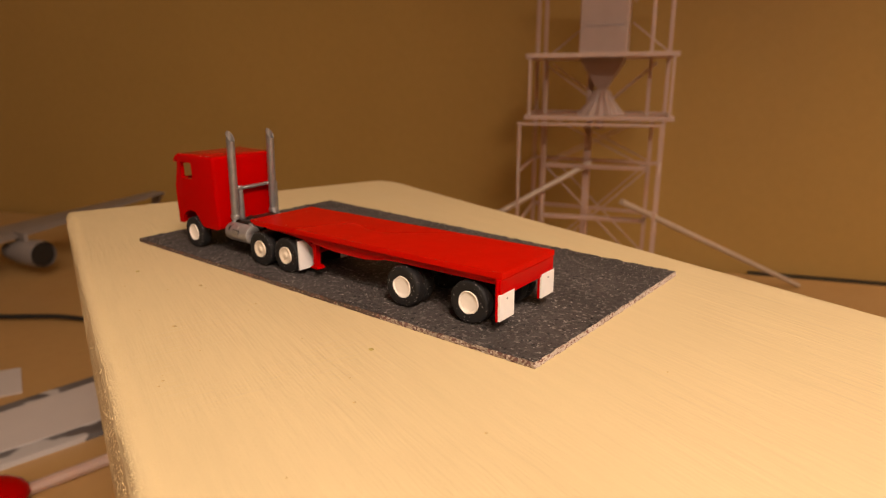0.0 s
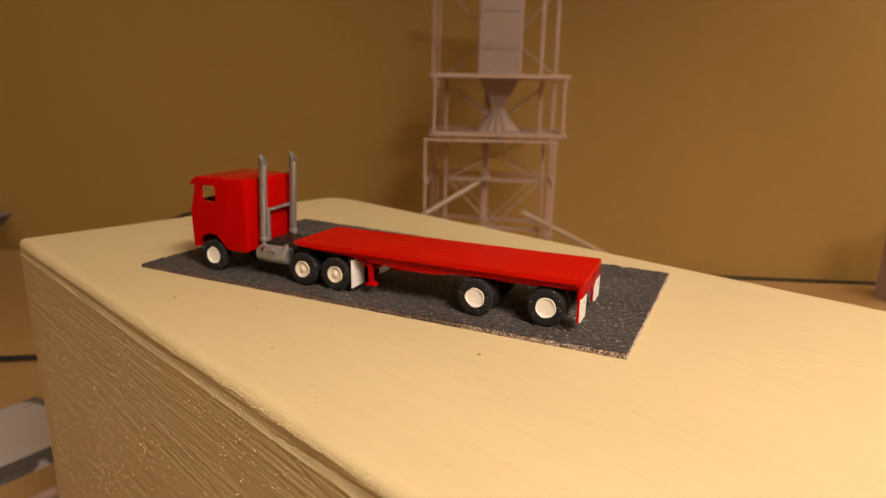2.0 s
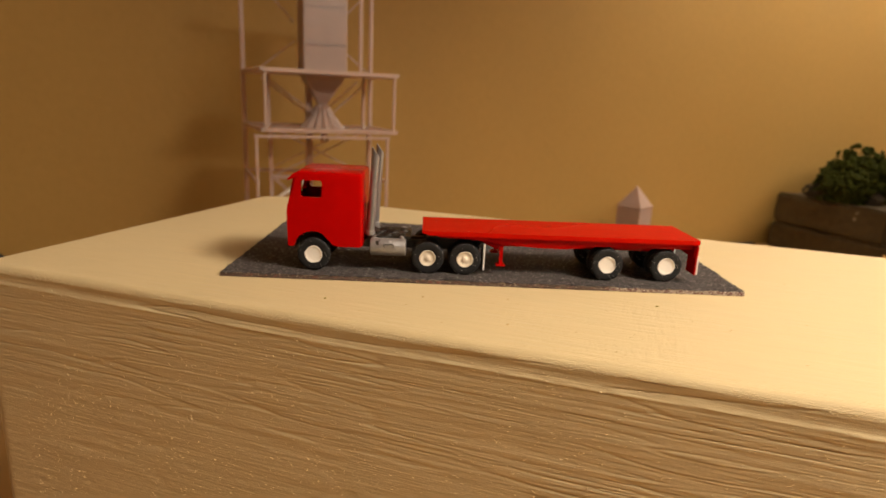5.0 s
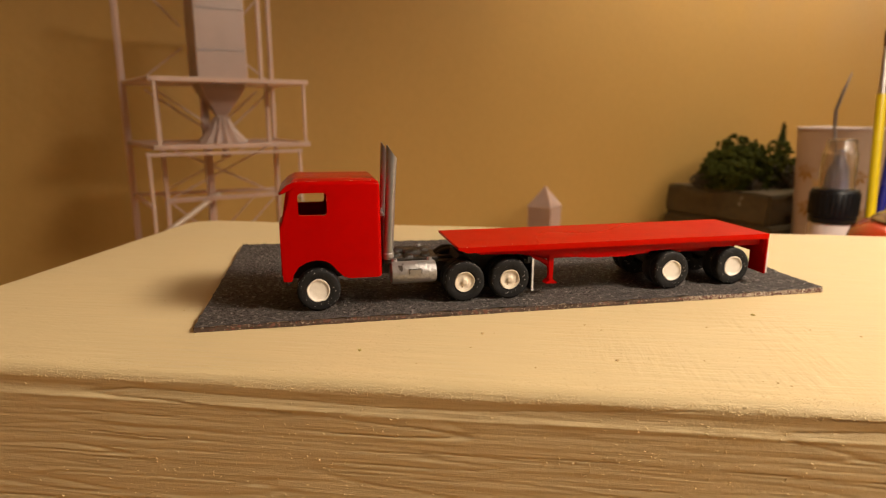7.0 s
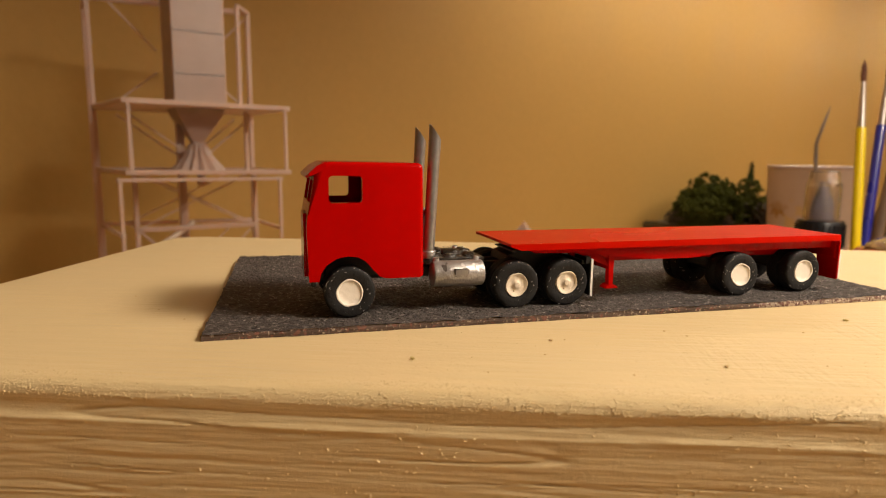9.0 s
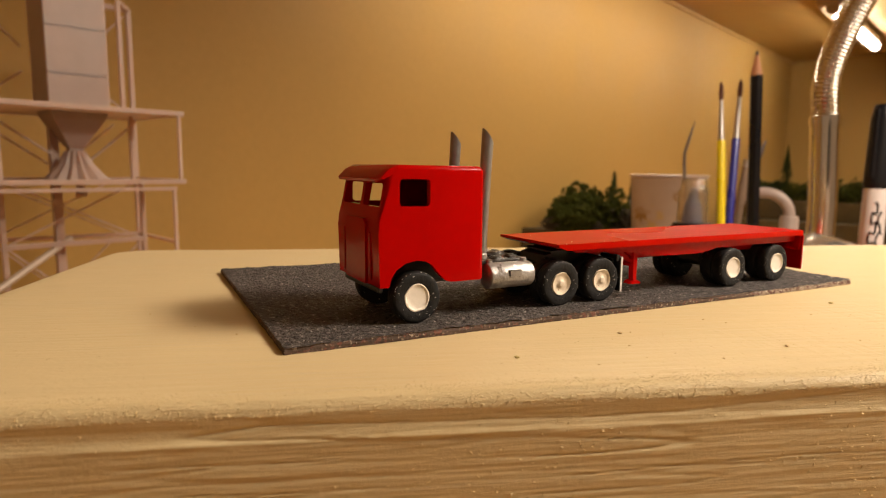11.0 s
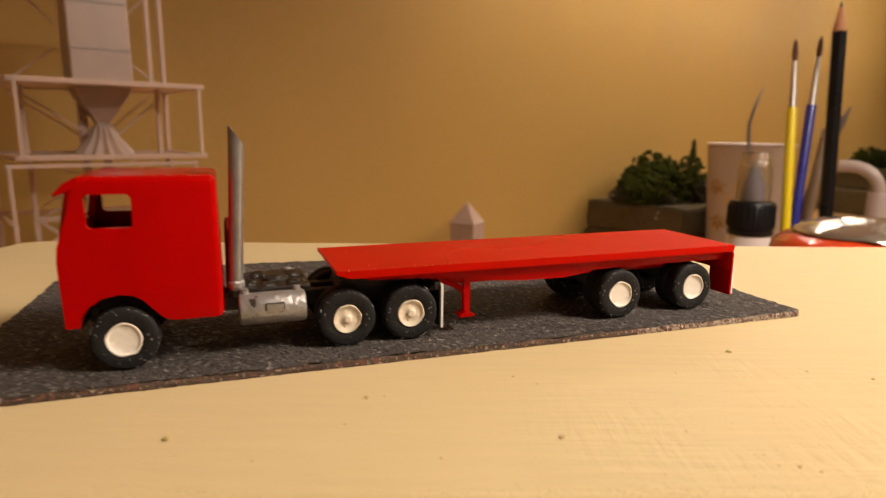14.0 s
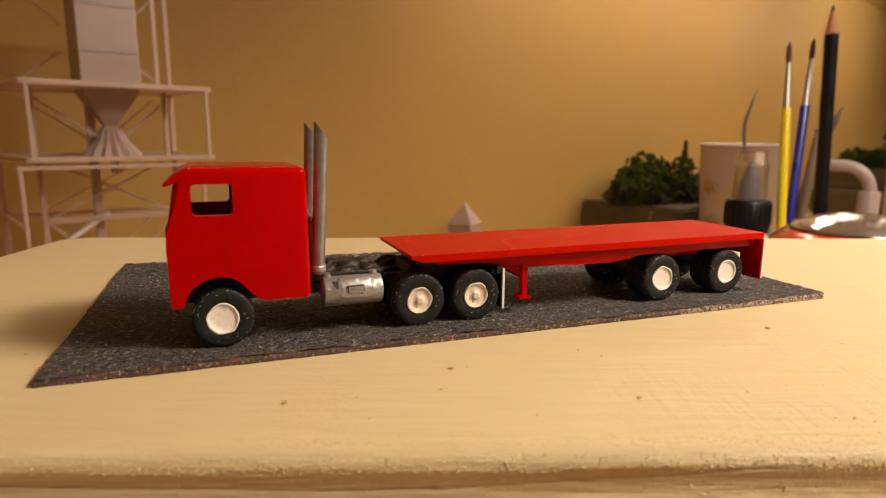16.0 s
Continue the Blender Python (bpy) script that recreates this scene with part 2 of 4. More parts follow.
WU, WV = Vector((math.cos(WA), math.sin(WA), 0)), Vector((-math.sin(WA), math.cos(WA), 0))
CORNER = Vector((-17, 47, 0))
DESK_Z = -14.1
WALL_BACK = 0.9


def on_wall(along, off, z):
    """A place by its way along the back wall and its distance before it."""
    return CORNER + WU * along - WV * off + Vector((0, 0, z))


def wall_box(a0, a1, o0, o1, z0, z1):
    bm = box(a0, a1, -o1, -o0, z0, z1)
    bmesh.ops.transform(bm, matrix=Matrix.Translation(CORNER) @ Matrix.Rotation(WA, 4, "Z"), verts=bm.verts)
    return bm


FLOOR_Z, CEIL_Z = -108, 190
structure(shape("wall_north", wall_box(-200, 219, -9, -WALL_BACK, FLOOR_Z, CEIL_Z), WALL, smooth=0), "cream painted wall behind the desk", "wall")
structure(shape("wall_east", wall_box(219, 227, -9, 300, FLOOR_Z, CEIL_Z), WALL, smooth=0), "cream painted side wall at the desk's end", "wall")
structure(shape("wall_west", wall_box(-208, -200, -9, 300, FLOOR_Z, CEIL_Z), PLASTER, smooth=0), "plain painted side wall", "wall")
structure(shape("wall_south", wall_box(-200, 219, 300, 308, FLOOR_Z, CEIL_Z), PLASTER, smooth=0), "plain painted wall across the room", "wall")
structure(shape("ceiling", wall_box(-208, 227, -8, 308, CEIL_Z, CEIL_Z + 6), PLASTER, smooth=0), "plain painted ceiling", "ceiling")
structure(shape("floor", wall_box(-208, 227, -8, 308, FLOOR_Z - 6, FLOOR_Z), SHELF, smooth=0), "brown wooden room floor", "floor")

desk = thing("desk", 0, 0, FLOOR_Z, "long tan laminate work desk against the wall", "desk")
top = shape("desktop", wall_box(-150, 218.5, 0.95 - WALL_BACK, 92, DESK_Z - 3 - FLOOR_Z, DESK_Z - FLOOR_Z), DESK, desk, bevel=0.3)
for a in (-148, 214):
    for o in (4, 86):
        shape("leg", wall_box(a, a + 4, o, o + 4, 0, DESK_Z - 3 - FLOOR_Z), SHELF, desk)
shelf = structure(shape("shelf", wall_box(14, 218.6, 0.1 - WALL_BACK, 46, 37.2, 40), SHELF, smooth=0), "brown wooden shelf board fixed over the desk", "shelf")
bm = wall_box(14, 218.6, 0.02 - WALL_BACK, 0.5 - WALL_BACK, 36.5, 37.15)
structure(shape("trim", bm, SHELF, smooth=0), "thin brown strip along the line where shelf meets wall", "trim")
# Black strip stands in for the shade in the gap behind the desk.
structure(shape("trim", wall_box(20, 70, 0.02 - WALL_BACK, 0.85 - WALL_BACK, DESK_Z - 0.3, DESK_Z + 0.03), BLACK, smooth=0), "black strip for the shaded gap between desk and wall", "trim")


# ---- the painted block ----
def rounded(w, h, r, k=7):
    """A rounded rectangle from (0, 0) to (w, -h), as points with their normals."""
    pts = []
    for cx, cz, a0 in ((r, -r, 180), (w - r, -r, 90), (w - r, -h + r, 0), (r, -h + r, -90)):
        for i in range(k + 1):
            a = radians(a0 - 90 * i / k)
            pts.append((cx + r * math.cos(a), cz + r * math.sin(a)))
    return pts


def resample(poly, step):
    out = []
    for (x0, z0), (x1, z1) in zip(poly, poly[1:] + poly[:1]):
        n_ = max(1, int(math.hypot(x1 - x0, z1 - z0) / step))
        out += [(x0 + (x1 - x0) * i / n_, z0 + (z1 - z0) * i / n_) for i in range(n_)]
    return out


BL_L, BL_W, BL_H = 36.8, 10.75, 14.1


ICO_V = [Vector((0, s1, s2 * 1.618)).normalized() for s1 in (-1, 1) for s2 in (-1, 1)]
ICO_V = ICO_V + [Vector((v.y, v.z, 0)) for v in ICO_V] + [Vector((v.z, 0, v.y)) for v in ICO_V]
ICO_F = [f for f in itertools.combinations(range(12), 3) if all((ICO_V[a] - ICO_V[b]).length < 1.1 for a, b in itertools.combinations(f, 2))]


def pebbles(items):
    """One bmesh of small faceted grains; items: (centre, three half sizes, turn matrix)."""
    vs, fs = [], []
    for p, size, turn in items:
        n0 = len(vs)
        vs += [p + turn @ Vector((v.x * size[0], v.y * size[1], v.z * size[2])) for v in ICO_V]
        fs += [tuple(n0 + k for k in f) for f in ICO_F]
    me = bpy.data.meshes.new("grains")
    me.from_pydata(vs, [], fs)
    bm = bmesh.new()
    bm.from_mesh(me)
    bpy.data.meshes.remove(me)
    return bm


ER = 0.16  # rounding of the long edges


def relief(s, y, z):
    """How far the painted surface stands off a flat one, in depth and in height."""
    dy = dz = 0.0
    if y < 0.3 and z < -ER * 0.8:
        # raised grain along the block, fine cracks, and the ragged lip of paint under the top edge
        g = noise.fractal(Vector((s * 0.10, 3.1, z * 2.2)), 0.8, 2.0, 4) * 0.004
        g += noise.fractal(Vector((s * 0.22, 9.0, z * 5.5)), 0.75, 2.1, 4) * 0.006
        for k, (dense, deep) in enumerate(((3.4, 0.026), (6.5, 0.018))):
            n_ = noise.noise(Vector((s * 0.22, 20.0 + k, (z + 0.04 * noise.noise(Vector((s * 0.9, 0, z)))) * dense)))
            g -= deep * max(0.0, 1 - abs(n_) / 0.05) * (0.5 + 0.5 * noise.noise(Vector((s * 0.5, k, z * 2))))
        zl = z + 0.40 + 0.06 * noise.noise(Vector((s * 0.3, 0, 7))) + 0.012 * noise.noise(Vector((s * 3.0, 0, 2)))
        k = 0.6 + 0.5 * noise.noise(Vector((s * 0.7, 1, 3)))
        dy = -g - (0.022 * k + 0.010 * noise.noise(Vector((s * 4.5, z * 9, 5)))) * math.exp(-(zl / 0.03) ** 2) - 0.012 / (1 + math.exp(zl / 0.02)) + 0.012 * math.exp(-((zl - 0.14) / 0.08) ** 2)
    else:
        near = math.exp(-((y - 0.12) / 0.35) ** 2) * (z > -0.4)
        dz = noise.fractal(Vector((s * 0.9, y * 1.6, z)), 0.9, 2.0, 3) * 0.006 + near * 0.004 * noise.noise(Vector((s * 6.5, y * 9, 8)))
        dy = near * 0.02 * noise.noise(Vector((s * 0.7, 5, 4)))
    return dy, dz


def painted_block():
    bm = bmesh.new()
    base = resample(rounded(BL_W, BL_H, ER), 0.016)
    base = [p for i, p in enumerate(base) if p[0] < 0.5 and p[1] > -2.4 or p[1] > -8.5 and p[0] < 0.3 and i % 4 == 0 or i % 12 == 0]
    stations = [0.0, 0.03, 0.1, 0.2, 0.32, 0.45, 0.6, 0.78] + list(np.linspace(0.95, 20, 275)) + list(np.linspace(20.3, BL_L - 0.4, 30)) + [BL_L - 0.2, BL_L - 0.05, BL_L]
    rings = []
    for s in stations:
        e = min(s, BL_L - s)
        fore, rear, down = (r - math.sqrt(max(r ** 2 - (r - min(e, r)) ** 2, 0)) for r in (0.32, 0.95, 0.2))
        ring = []
        for y, z in base:
            yy = fore + y * (BL_W - fore - rear) / BL_W
            zz = -down + z * (BL_H - 2 * down) / BL_H
            p = Vector((s, yy, zz))
            dy, dz = relief(s, y, z)
            p.y, p.z = p.y + dy, p.z + dz
            ring.append(bm.verts.new(p))
        rings.append(ring)
    k = len(base)
    for a, b in zip(rings, rings[1:]):
        for i in range(k):
            bm.faces.new((a[i], a[(i + 1) % k], b[(i + 1) % k], b[i]))
    bm.faces.new(rings[0][::-1])
    bm.faces.new(rings[-1])
    ob = shape("wooden_block", bm, CREAM, smooth=60)
    ob.matrix_world = Matrix.Translation(V(-7.086, 0.049, 0)) @ pose(0, 0, 0, 0, 0, -19.4)
    # grit and runs of dried paint
    rng = random.Random(3)
    items = []
    while len(items) < 14000:
        s = rng.uniform(1.0, 17)
        where = rng.random()
        if where < 0.55:
            back = abs(rng.gauss(0, 0.10))
            a = rng.uniform(0, 90)
            if back > 0.1:
                p = Vector((s, ER + back - 0.1, 0.001))
            else:
                p = Vector((s, ER - ER * math.cos(radians(a)), -ER + ER * math.sin(radians(a))))
            r, cut = rng.uniform(0.0035, 0.0105), -0.35
        elif where < 0.92:
            p = Vector((s, 0.0, -rng.uniform(0.25, 7)))
            r, cut = rng.uniform(0.004, 0.014), -0.1
        else:
            p = Vector((s, rng.uniform(0.3, 3.0), 0.001))
            r, cut = rng.uniform(0.004, 0.009), 0.0
        if noise.noise(Vector((s * 0.45, p.z * 0.55, 2.0))) + rng.gauss(0, 0.16) < cut:
            continue
        dy, dz = relief(s, p.y, p.z)
        p += Vector((0, dy, dz))
        f = rng.uniform(0.9, 1.8)
        items.append((p, (r * f, r * 0.9, r * 0.48), Matrix.Rotation(rng.choice((rng.gauss(0, 0.3), rng.uniform(0, 3.1))), 3, "Y" if p.z < -0.1 else "Z")))
    bm = pebbles(items)
    tagged(part("paint_grit", bm, CREAM, ob, "grains of dried cream paint", smooth=60), kind="stuff")
    return tagged(ob, "cream painted wooden block with brush marks, on the desk", "wooden block")


painted_block()


# ---- the asphalt sheet ----
def asphalt_sheet():
    fn, ff, rf, rn = (Vector(p) for p in ((-1.84, -0.36, 0), (-1.68, 5.55, 0), (9.21, 4.5, 0), (8.98, -0.56, 0)))
    nx, ny = 110, 56
    bm = bmesh.new()
    g = []
    for i in range(nx + 1):
        row = []
        for j in range(ny + 1):
            a, b = i / nx, j / ny
            p = fn.lerp(rn, a).lerp(ff.lerp(rf, a), b)
            rim = i in (0, nx) or j in (0, ny)
            w = 0.018 if rim else 0.03
            p += Vector((random.uniform(-w, w), random.uniform(-w, w), 0.088 + random.uniform(-0.014, 0.014)))
            p.z += 0.05 * max(0.0, a - 0.9) ** 2 * 20
            row.append(bm.verts.new(p))
        g.append(row)
    for i in range(nx):
        for j in range(ny):
            bm.faces.new((g[i][j], g[i + 1][j], g[i + 1][j + 1], g[i][j + 1]))
    card = thing("asphalt_sheet", 0, 0, 0, "dark grey sanded asphalt sheet on the cream block", "base sheet")
    part("surface", bm, ASPHALT, card, smooth=60)
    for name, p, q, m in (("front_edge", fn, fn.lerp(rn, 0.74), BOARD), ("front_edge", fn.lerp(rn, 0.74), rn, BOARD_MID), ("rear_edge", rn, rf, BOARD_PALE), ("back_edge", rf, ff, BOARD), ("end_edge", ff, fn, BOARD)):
        bm = bmesh.new()
        n_ = 90
        d = (q - p).normalized()
        outward = Vector((d.y, -d.x, 0))
        rows = []
        for i in range(n_ + 1):
            c = p.lerp(q, i / n_)
            lift = 0.05 * max(0.0, (c.x + 1.84) / 10.8 - 0.9) ** 2 * 20
            rows.append([bm.verts.new(c + outward * o + Vector((0, 0, z + lift * (z > 0.05)))) for o, z in ((-0.12, 0.04), (-0.004 + random.uniform(-0.008, 0.008), 0.084 + random.uniform(-0.008, 0.006)), (0.012 + random.uniform(-0.01, 0.01), 0.05), (0.004 + random.uniform(-0.008, 0.008), 0.004), (-0.12, 0.004))])
        for a, b in zip(rows, rows[1:]):
            for k in range(4):
                bm.faces.new((a[k], a[k + 1], b[k + 1], b[k]))
            bm.faces.new((a[4], a[0], b[0], b[4]))
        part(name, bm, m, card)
    return card


asphalt_sheet()
CARD_Z = 0.09

# ---- the truck: shared wheel parts ----
TR = 0.347


def wheel(parent, x, y, outward, width, worn, label=""):
    """A wheel whose outer face lies at y and looks along outward (-1 or 1)."""
    hub = CARD_Z + TR - 0.004
    w = new("wheel")
    w.parent = parent
    w.location = V(x, y, hub)
    w["label"] = label or "black toy tyre with cream rim"
    s = -outward
    bm = bmesh.new()
    tyres = [(0.0, width)] if width < 0.3 else [(0.0, width * 0.485), (width * 0.495, width)]
    for a, b in tyres:
        lathe([(0.12, s * (a + 0.06)), (0.18, s * (a + 0.012)), (0.20, s * (a + 0.0)), (0.30, s * (a + 0.002)), (0.328, s * (a + 0.010)), (TR - 0.006, s * (a + 0.028)), (TR, s * (a + 0.05)), (TR, s * (b - 0.05)), (0.328, s * (b - 0.012)), (0.2, s * b), (0.12, s * (b - 0.03))], axis="y", seg=40, bm=bm)
    for v in bm.verts:
        v.co += noise.noise_vector(Vector((v.co.x * 9, v.co.y * 9 + x, v.co.z * 9 + y))) * 0.004
    part("tyre", bm, TYRE, w, smooth=40)
    g = random.Random(int(x * 100) + int(y * 10))
    chips = []
    for i in range(26):
        a = g.uniform(0, 2 * math.pi)
        rr, h = g.choice(((0.337, 0.018), (0.334, 0.013), (g.uniform(0.2, 0.32), 0.001)))
        chips.append((Vector((rr * math.cos(a), s * h, rr * math.sin(a))), (g.uniform(0.005, 0.016), 0.003, 0.004), Matrix.Rotation(-a + math.pi / 2, 3, "Y")))
    tagged(part("paint_chips", pebbles(chips), CHIP, w, smooth=0), kind="stuff")
    k = 0.93 if worn else 1.0
    if worn:
        prof = [(0.0, -0.016), (0.04, -0.012), (0.058, 0.006), (0.085, 0.016), (0.135, 0.016), (0.162, -0.004), (0.178, -0.008), (0.188, 0.01), (0.18, 0.08)]
    else:
        prof = [(0.0, 0.012), (0.09, 0.016), (0.15, 0.012), (0.168, -0.006), (0.182, -0.004), (0.186, 0.02), (0.18, 0.08)]
    bm = lathe([(r * k, s * h) for r, h in prof], axis="y", seg=32)
    for v in bm.verts:
        rr = math.hypot(v.co.x, v.co.z)
        if rr > 0.15:
            f = 1 + 0.09 * noise.noise(Vector((v.co.x * 9 + x, v.co.z * 9, y + x * 3)))
            v.co.x, v.co.z = v.co.x * f, v.co.z * f
    part("rim", bm, RIM_WORN if worn else RIM, w, smooth=40)
    return w


def axle(parent, x, y0, y1):
    part("axle", sweep([(x, y0, CARD_Z + TR), (x, y1, CARD_Z + TR)], 0.06, 10), BLACK, parent)


def specks(name, parent, n_, where, seed):
    """Dust and bits of paint stuck to the glossy red."""
    g = random.Random(seed)
    tagged(part(name, pebbles([(Vector(where(g)), (g.uniform(0.003, 0.008),) * 2 + (g.uniform(0.002, 0.005),), Matrix.Rotation(g.uniform(0, 3), 3, "Z")) for _ in range(n_)]), DUST, parent, "pale dust specks", smooth=0), kind="stuff")


TW = 1.50  # overall width across the tyres
CW = 1.60  # width of the cab


def tractor():
    t = thing("tractor_unit", 0, 0, 0, "red cab-over model truck with silver exhausts and fuel tanks", "model truck")
    # cab shell
    arch = [(-0.40, 0.60), (-0.375, 0.71), (-0.30, 0.82), (-0.17, 0.90), (-0.02, 0.93), (0.12, 0.91), (0.215, 0.85), (0.31, 0.74), (0.40, 0.645), (0.46, 0.61)]
    side = [(-0.53, 0.60)] + arch + [(1.02, 0.61), (1.0, 2.16), (-0.36, 2.17), (-0.44, 1.98), (-0.535, 1.45), (-0.55, 1.30)]
    bm = prism(side, 0.0, CW)

    def soft(e):
        p, q = e.verts[0].co, e.verts[1].co
        m = (p + q) / 2
        low = m.z < 0.95 and m.x < 0.45
        return not low and (abs(p.y - q.y) > 1 or m.z > 0.7) and not (abs(p.y - q.y) > 1 and 1.2 < m.z < 1.6)

    bmesh.ops.bevel(bm, geom=[e for e in bm.edges if soft(e)], offset=0.075, segments=4, affect="EDGES", profile=0.5, clamp_overlap=False)
    cab = part("cab", bm, RED, t, "bright red hand-painted cab shell", smooth=40)
    inner = [(-0.36, 1.15), (0.90, 1.15), (0.90, 2.06), (-0.28, 2.06), (-0.35, 1.98), (-0.45, 1.45)]
    below = [(-0.44, 0.3), (0.92, 0.3), (0.92, 1.08), (-0.44, 1.08)]

    def window(x0, x1, z0, z1, r, y0, y1):
        pts = [(x0 + px * 1.0, z1 + pz) for px, pz in rounded(x1 - x0, z1 - z0, r, 3)]
        return shape("cut", prism(pts, y0, y1), BLACK, smooth=0)

    cuts = [shape("cut", prism(inner, 0.09, CW - 0.09), BLACK, smooth=0), shape("cut", prism(below, 0.09, CW - 0.09), BLACK, smooth=0), window(-0.26, 0.175, 1.635, 1.985, 0.05, -0.2, CW - 0.5), window(-0.35, 0.175, 1.635, 1.985, 0.05, CW - 0.5, CW + 0.2)]
    for y0, y1 in ((0.09, 0.68), (0.78, CW - 0.14)):
        pts = [(y0 + px, 1.93 + pz) for px, pz in rounded(y1 - y0, 0.30, 0.04, 3)]
        cuts.append(shape("cut", prism(pts, -0.9, -0.2, "x"), BLACK, smooth=0))
    carve(cab, cuts)
    cab.data.polygons.foreach_set("use_smooth", [f.area < 0.06 * U * U for f in cab.data.polygons])
    cab.data.set_sharp_from_angle(angle=radians(40))
    bm = bmesh.new()
    rows = []
    for y, k in ((-0.008, 0.84), (0.03, 0.93), (0.10, 1.0), (0.2, 1.0), (CW - 0.08, 1.0), (CW + 0.012, 0.95)):
        rows.append([bm.verts.new((-0.30 + (x + 0.30) * k, y, 2.14 + (z - 2.14) * k)) for x, z in ((-0.28, 2.10), (-0.30, 2.168), (-0.43, 2.105), (-0.55, 1.985), (-0.535, 1.95), (-0.41, 2.0))])
    for a, b in zip(rows, rows[1:]):
        for i in range(6):
            bm.faces.new((a[i], a[(i + 1) % 6], b[(i + 1) % 6], b[i]))
    bm.faces.new(rows[0][::-1])
    bm.faces.new(rows[-1])
    part("visor", bm, RED, t, bevel=0.012)
    part("grille_panel", prism([(0.42, 0.60), (CW - 0.42, 0.60), (CW - 0.42, 1.40), (CW - 0.5, 1.46), (0.5, 1.46), (0.42, 1.40)], -0.572, -0.53, "x"), RED, t, bevel=0.018)
    for y in (0.30, CW - 0.30):
        part("grille_rib", box(-0.562, -0.53, y - 0.03, y + 0.03, 0.66, 1.30), RED_SHADED, t, bevel=0.012)
    part("front_bumper", box(-0.50, -0.43, 0.14, CW - 0.14, 0.50, 0.595), BLACK, t, bevel=0.02)
    specks("dust_specks", t, 26, lambda g: (g.uniform(-0.3, 1.0), g.choice((0.03, g.uniform(0.05, CW))), 2.163), 4)
    # chassis
    for y in (0.50, 0.86):
        part("frame_rail", box(-0.40, 3.52, y, y + 0.14, 0.52, 0.70), BLACK, t, bevel=0.01)
    part("deck_plate", box(1.06, 2.02, 0.38, TW - 0.16, 0.70, 0.80), GRIME_AND_SHADOW, t, "grimy brown-black deck behind the cab", bevel=0.015)
    g = random.Random(17)
    for x, y, sx, sy, sz in ((1.30, 0.62, 0.13, 0.12, 0.06), (1.52, 0.50, 0.10, 0.10, 0.045), (1.62, 0.80, 0.16, 0.14, 0.07), (1.82, 0.56, 0.09, 0.12, 0.05), (1.42, 1.02, 0.15, 0.13, 0.06), (1.86, 1.0, 0.12, 0.12, 0.055)):
        bm = bmesh.new()
        bmesh.ops.create_icosphere(bm, subdivisions=3, radius=1.0)
        for v in bm.verts:
            q = v.co * (1 + 0.35 * noise.noise(v.co * 1.7 + Vector((x * 9, y * 9, 0))) + 0.12 * noise.noise(v.co * 5))
            v.co = Vector((x + q.x * sx, y + q.y * sy, 0.80 + q.z * sz))
        part("grime_lump", bm, GRIME_AND_SHADOW, t, smooth=60)
    # Silver grains: loose bits, plus a modelled glint along the deck's far edge.
    tagged(part("silver_bits_and_glints", pebbles([(Vector((g.uniform(1.1, 2.0), g.choice((g.uniform(0.4, 1.3), 1.32)), g.uniform(0.80, 0.83))), (g.uniform(0.006, 0.016), 0.006, 0.006), Matrix.Rotation(g.uniform(0, 3), 3, "Z")) for _ in range(60)]), SILVER, t, "silver bits in the grime and glints along the far edge", smooth=0), kind="stuff")
    part("engine_block", box(-0.30, 0.9, 0.45, TW - 0.45, 0.56, 1.02), BLACK, t, bevel=0.02)
    part("fifth_wheel", prism([(2.35, 0.70), (3.28, 0.70), (3.22, 0.80), (3.0, 0.865), (2.6, 0.865), (2.4, 0.80)], 0.42, TW - 0.42), BLACK, t, "black fifth wheel coupling", bevel=0.015)
    for x in (2.39, 3.18):
        axle(t, x, 0.1, TW - 0.1)
    axle(t, 0.0, 0.1, TW - 0.1)
    for x, wd, worn in ((0.0, 0.24, False), (2.39, 0.44, True), (3.18, 0.44, True)):
        wheel(t, x, 0.0, -1, wd, worn)
        wheel(t, x, TW, 1, wd, worn)
    # tanks
    for y, out in ((0.205, -1), (TW - 0.205, 1)):
        prof = [(0.0, 1.165), (0.155, 1.17), (0.18, 1.185), (0.187, 1.21), (0.187, 1.88), (0.18, 1.91), (0.155, 1.925), (0.0, 1.93)]
        tank = part("fuel_tank", lathe(prof, (0, y, 0.605), "x", 36), SILVER, t, "silver painted round fuel tank", smooth=40)
        # Dark plate round the step stands in for its shadow.
        part("step_shadow", prism([(1.458, 0.592), (1.668, 0.592), (1.668, 0.698), (1.458, 0.698)], y + out * 0.16, y + out * 0.186), GRIME_AND_SHADOW, tank, bevel=0.008)
        part("step_plate", prism([(1.47, 0.61), (1.66, 0.61), (1.66, 0.69), (1.47, 0.69)], y + out * 0.165, y + out * 0.20), STEEL_DULL, tank, bevel=0.01)
        for x in (1.24, 1.83):
            part("filler_cap", lathe([(0, 0.06), (0.04, 0.055), (0.048, 0.02), (0.048, -0.03)], (x, y - out * 0.02, 0.785), "z", 14), SILVER, tank)
    # exhaust pipes with slanted tops
    for y in (0.33, 1.30):
        xo = 1.152 if y < 1 else 1.175
        bm = bmesh.new()
        seg, r = 24, 0.082
        rings = []
        for z, slant, rr in ((0.82, 0, 1), (0.92, 0, 1), (2.0, 0, 1), (2.58, 1.35, 1), (2.575, 1.35, 0.8), (2.3, 1.35, 0.8)):
            rings.append([bm.verts.new((xo + 0.05 * (z - 0.82) + rr * r * math.cos(a), y + rr * r * math.sin(a), z - slant * r * math.cos(a))) for a in (2 * math.pi * k / seg for k in range(seg))])
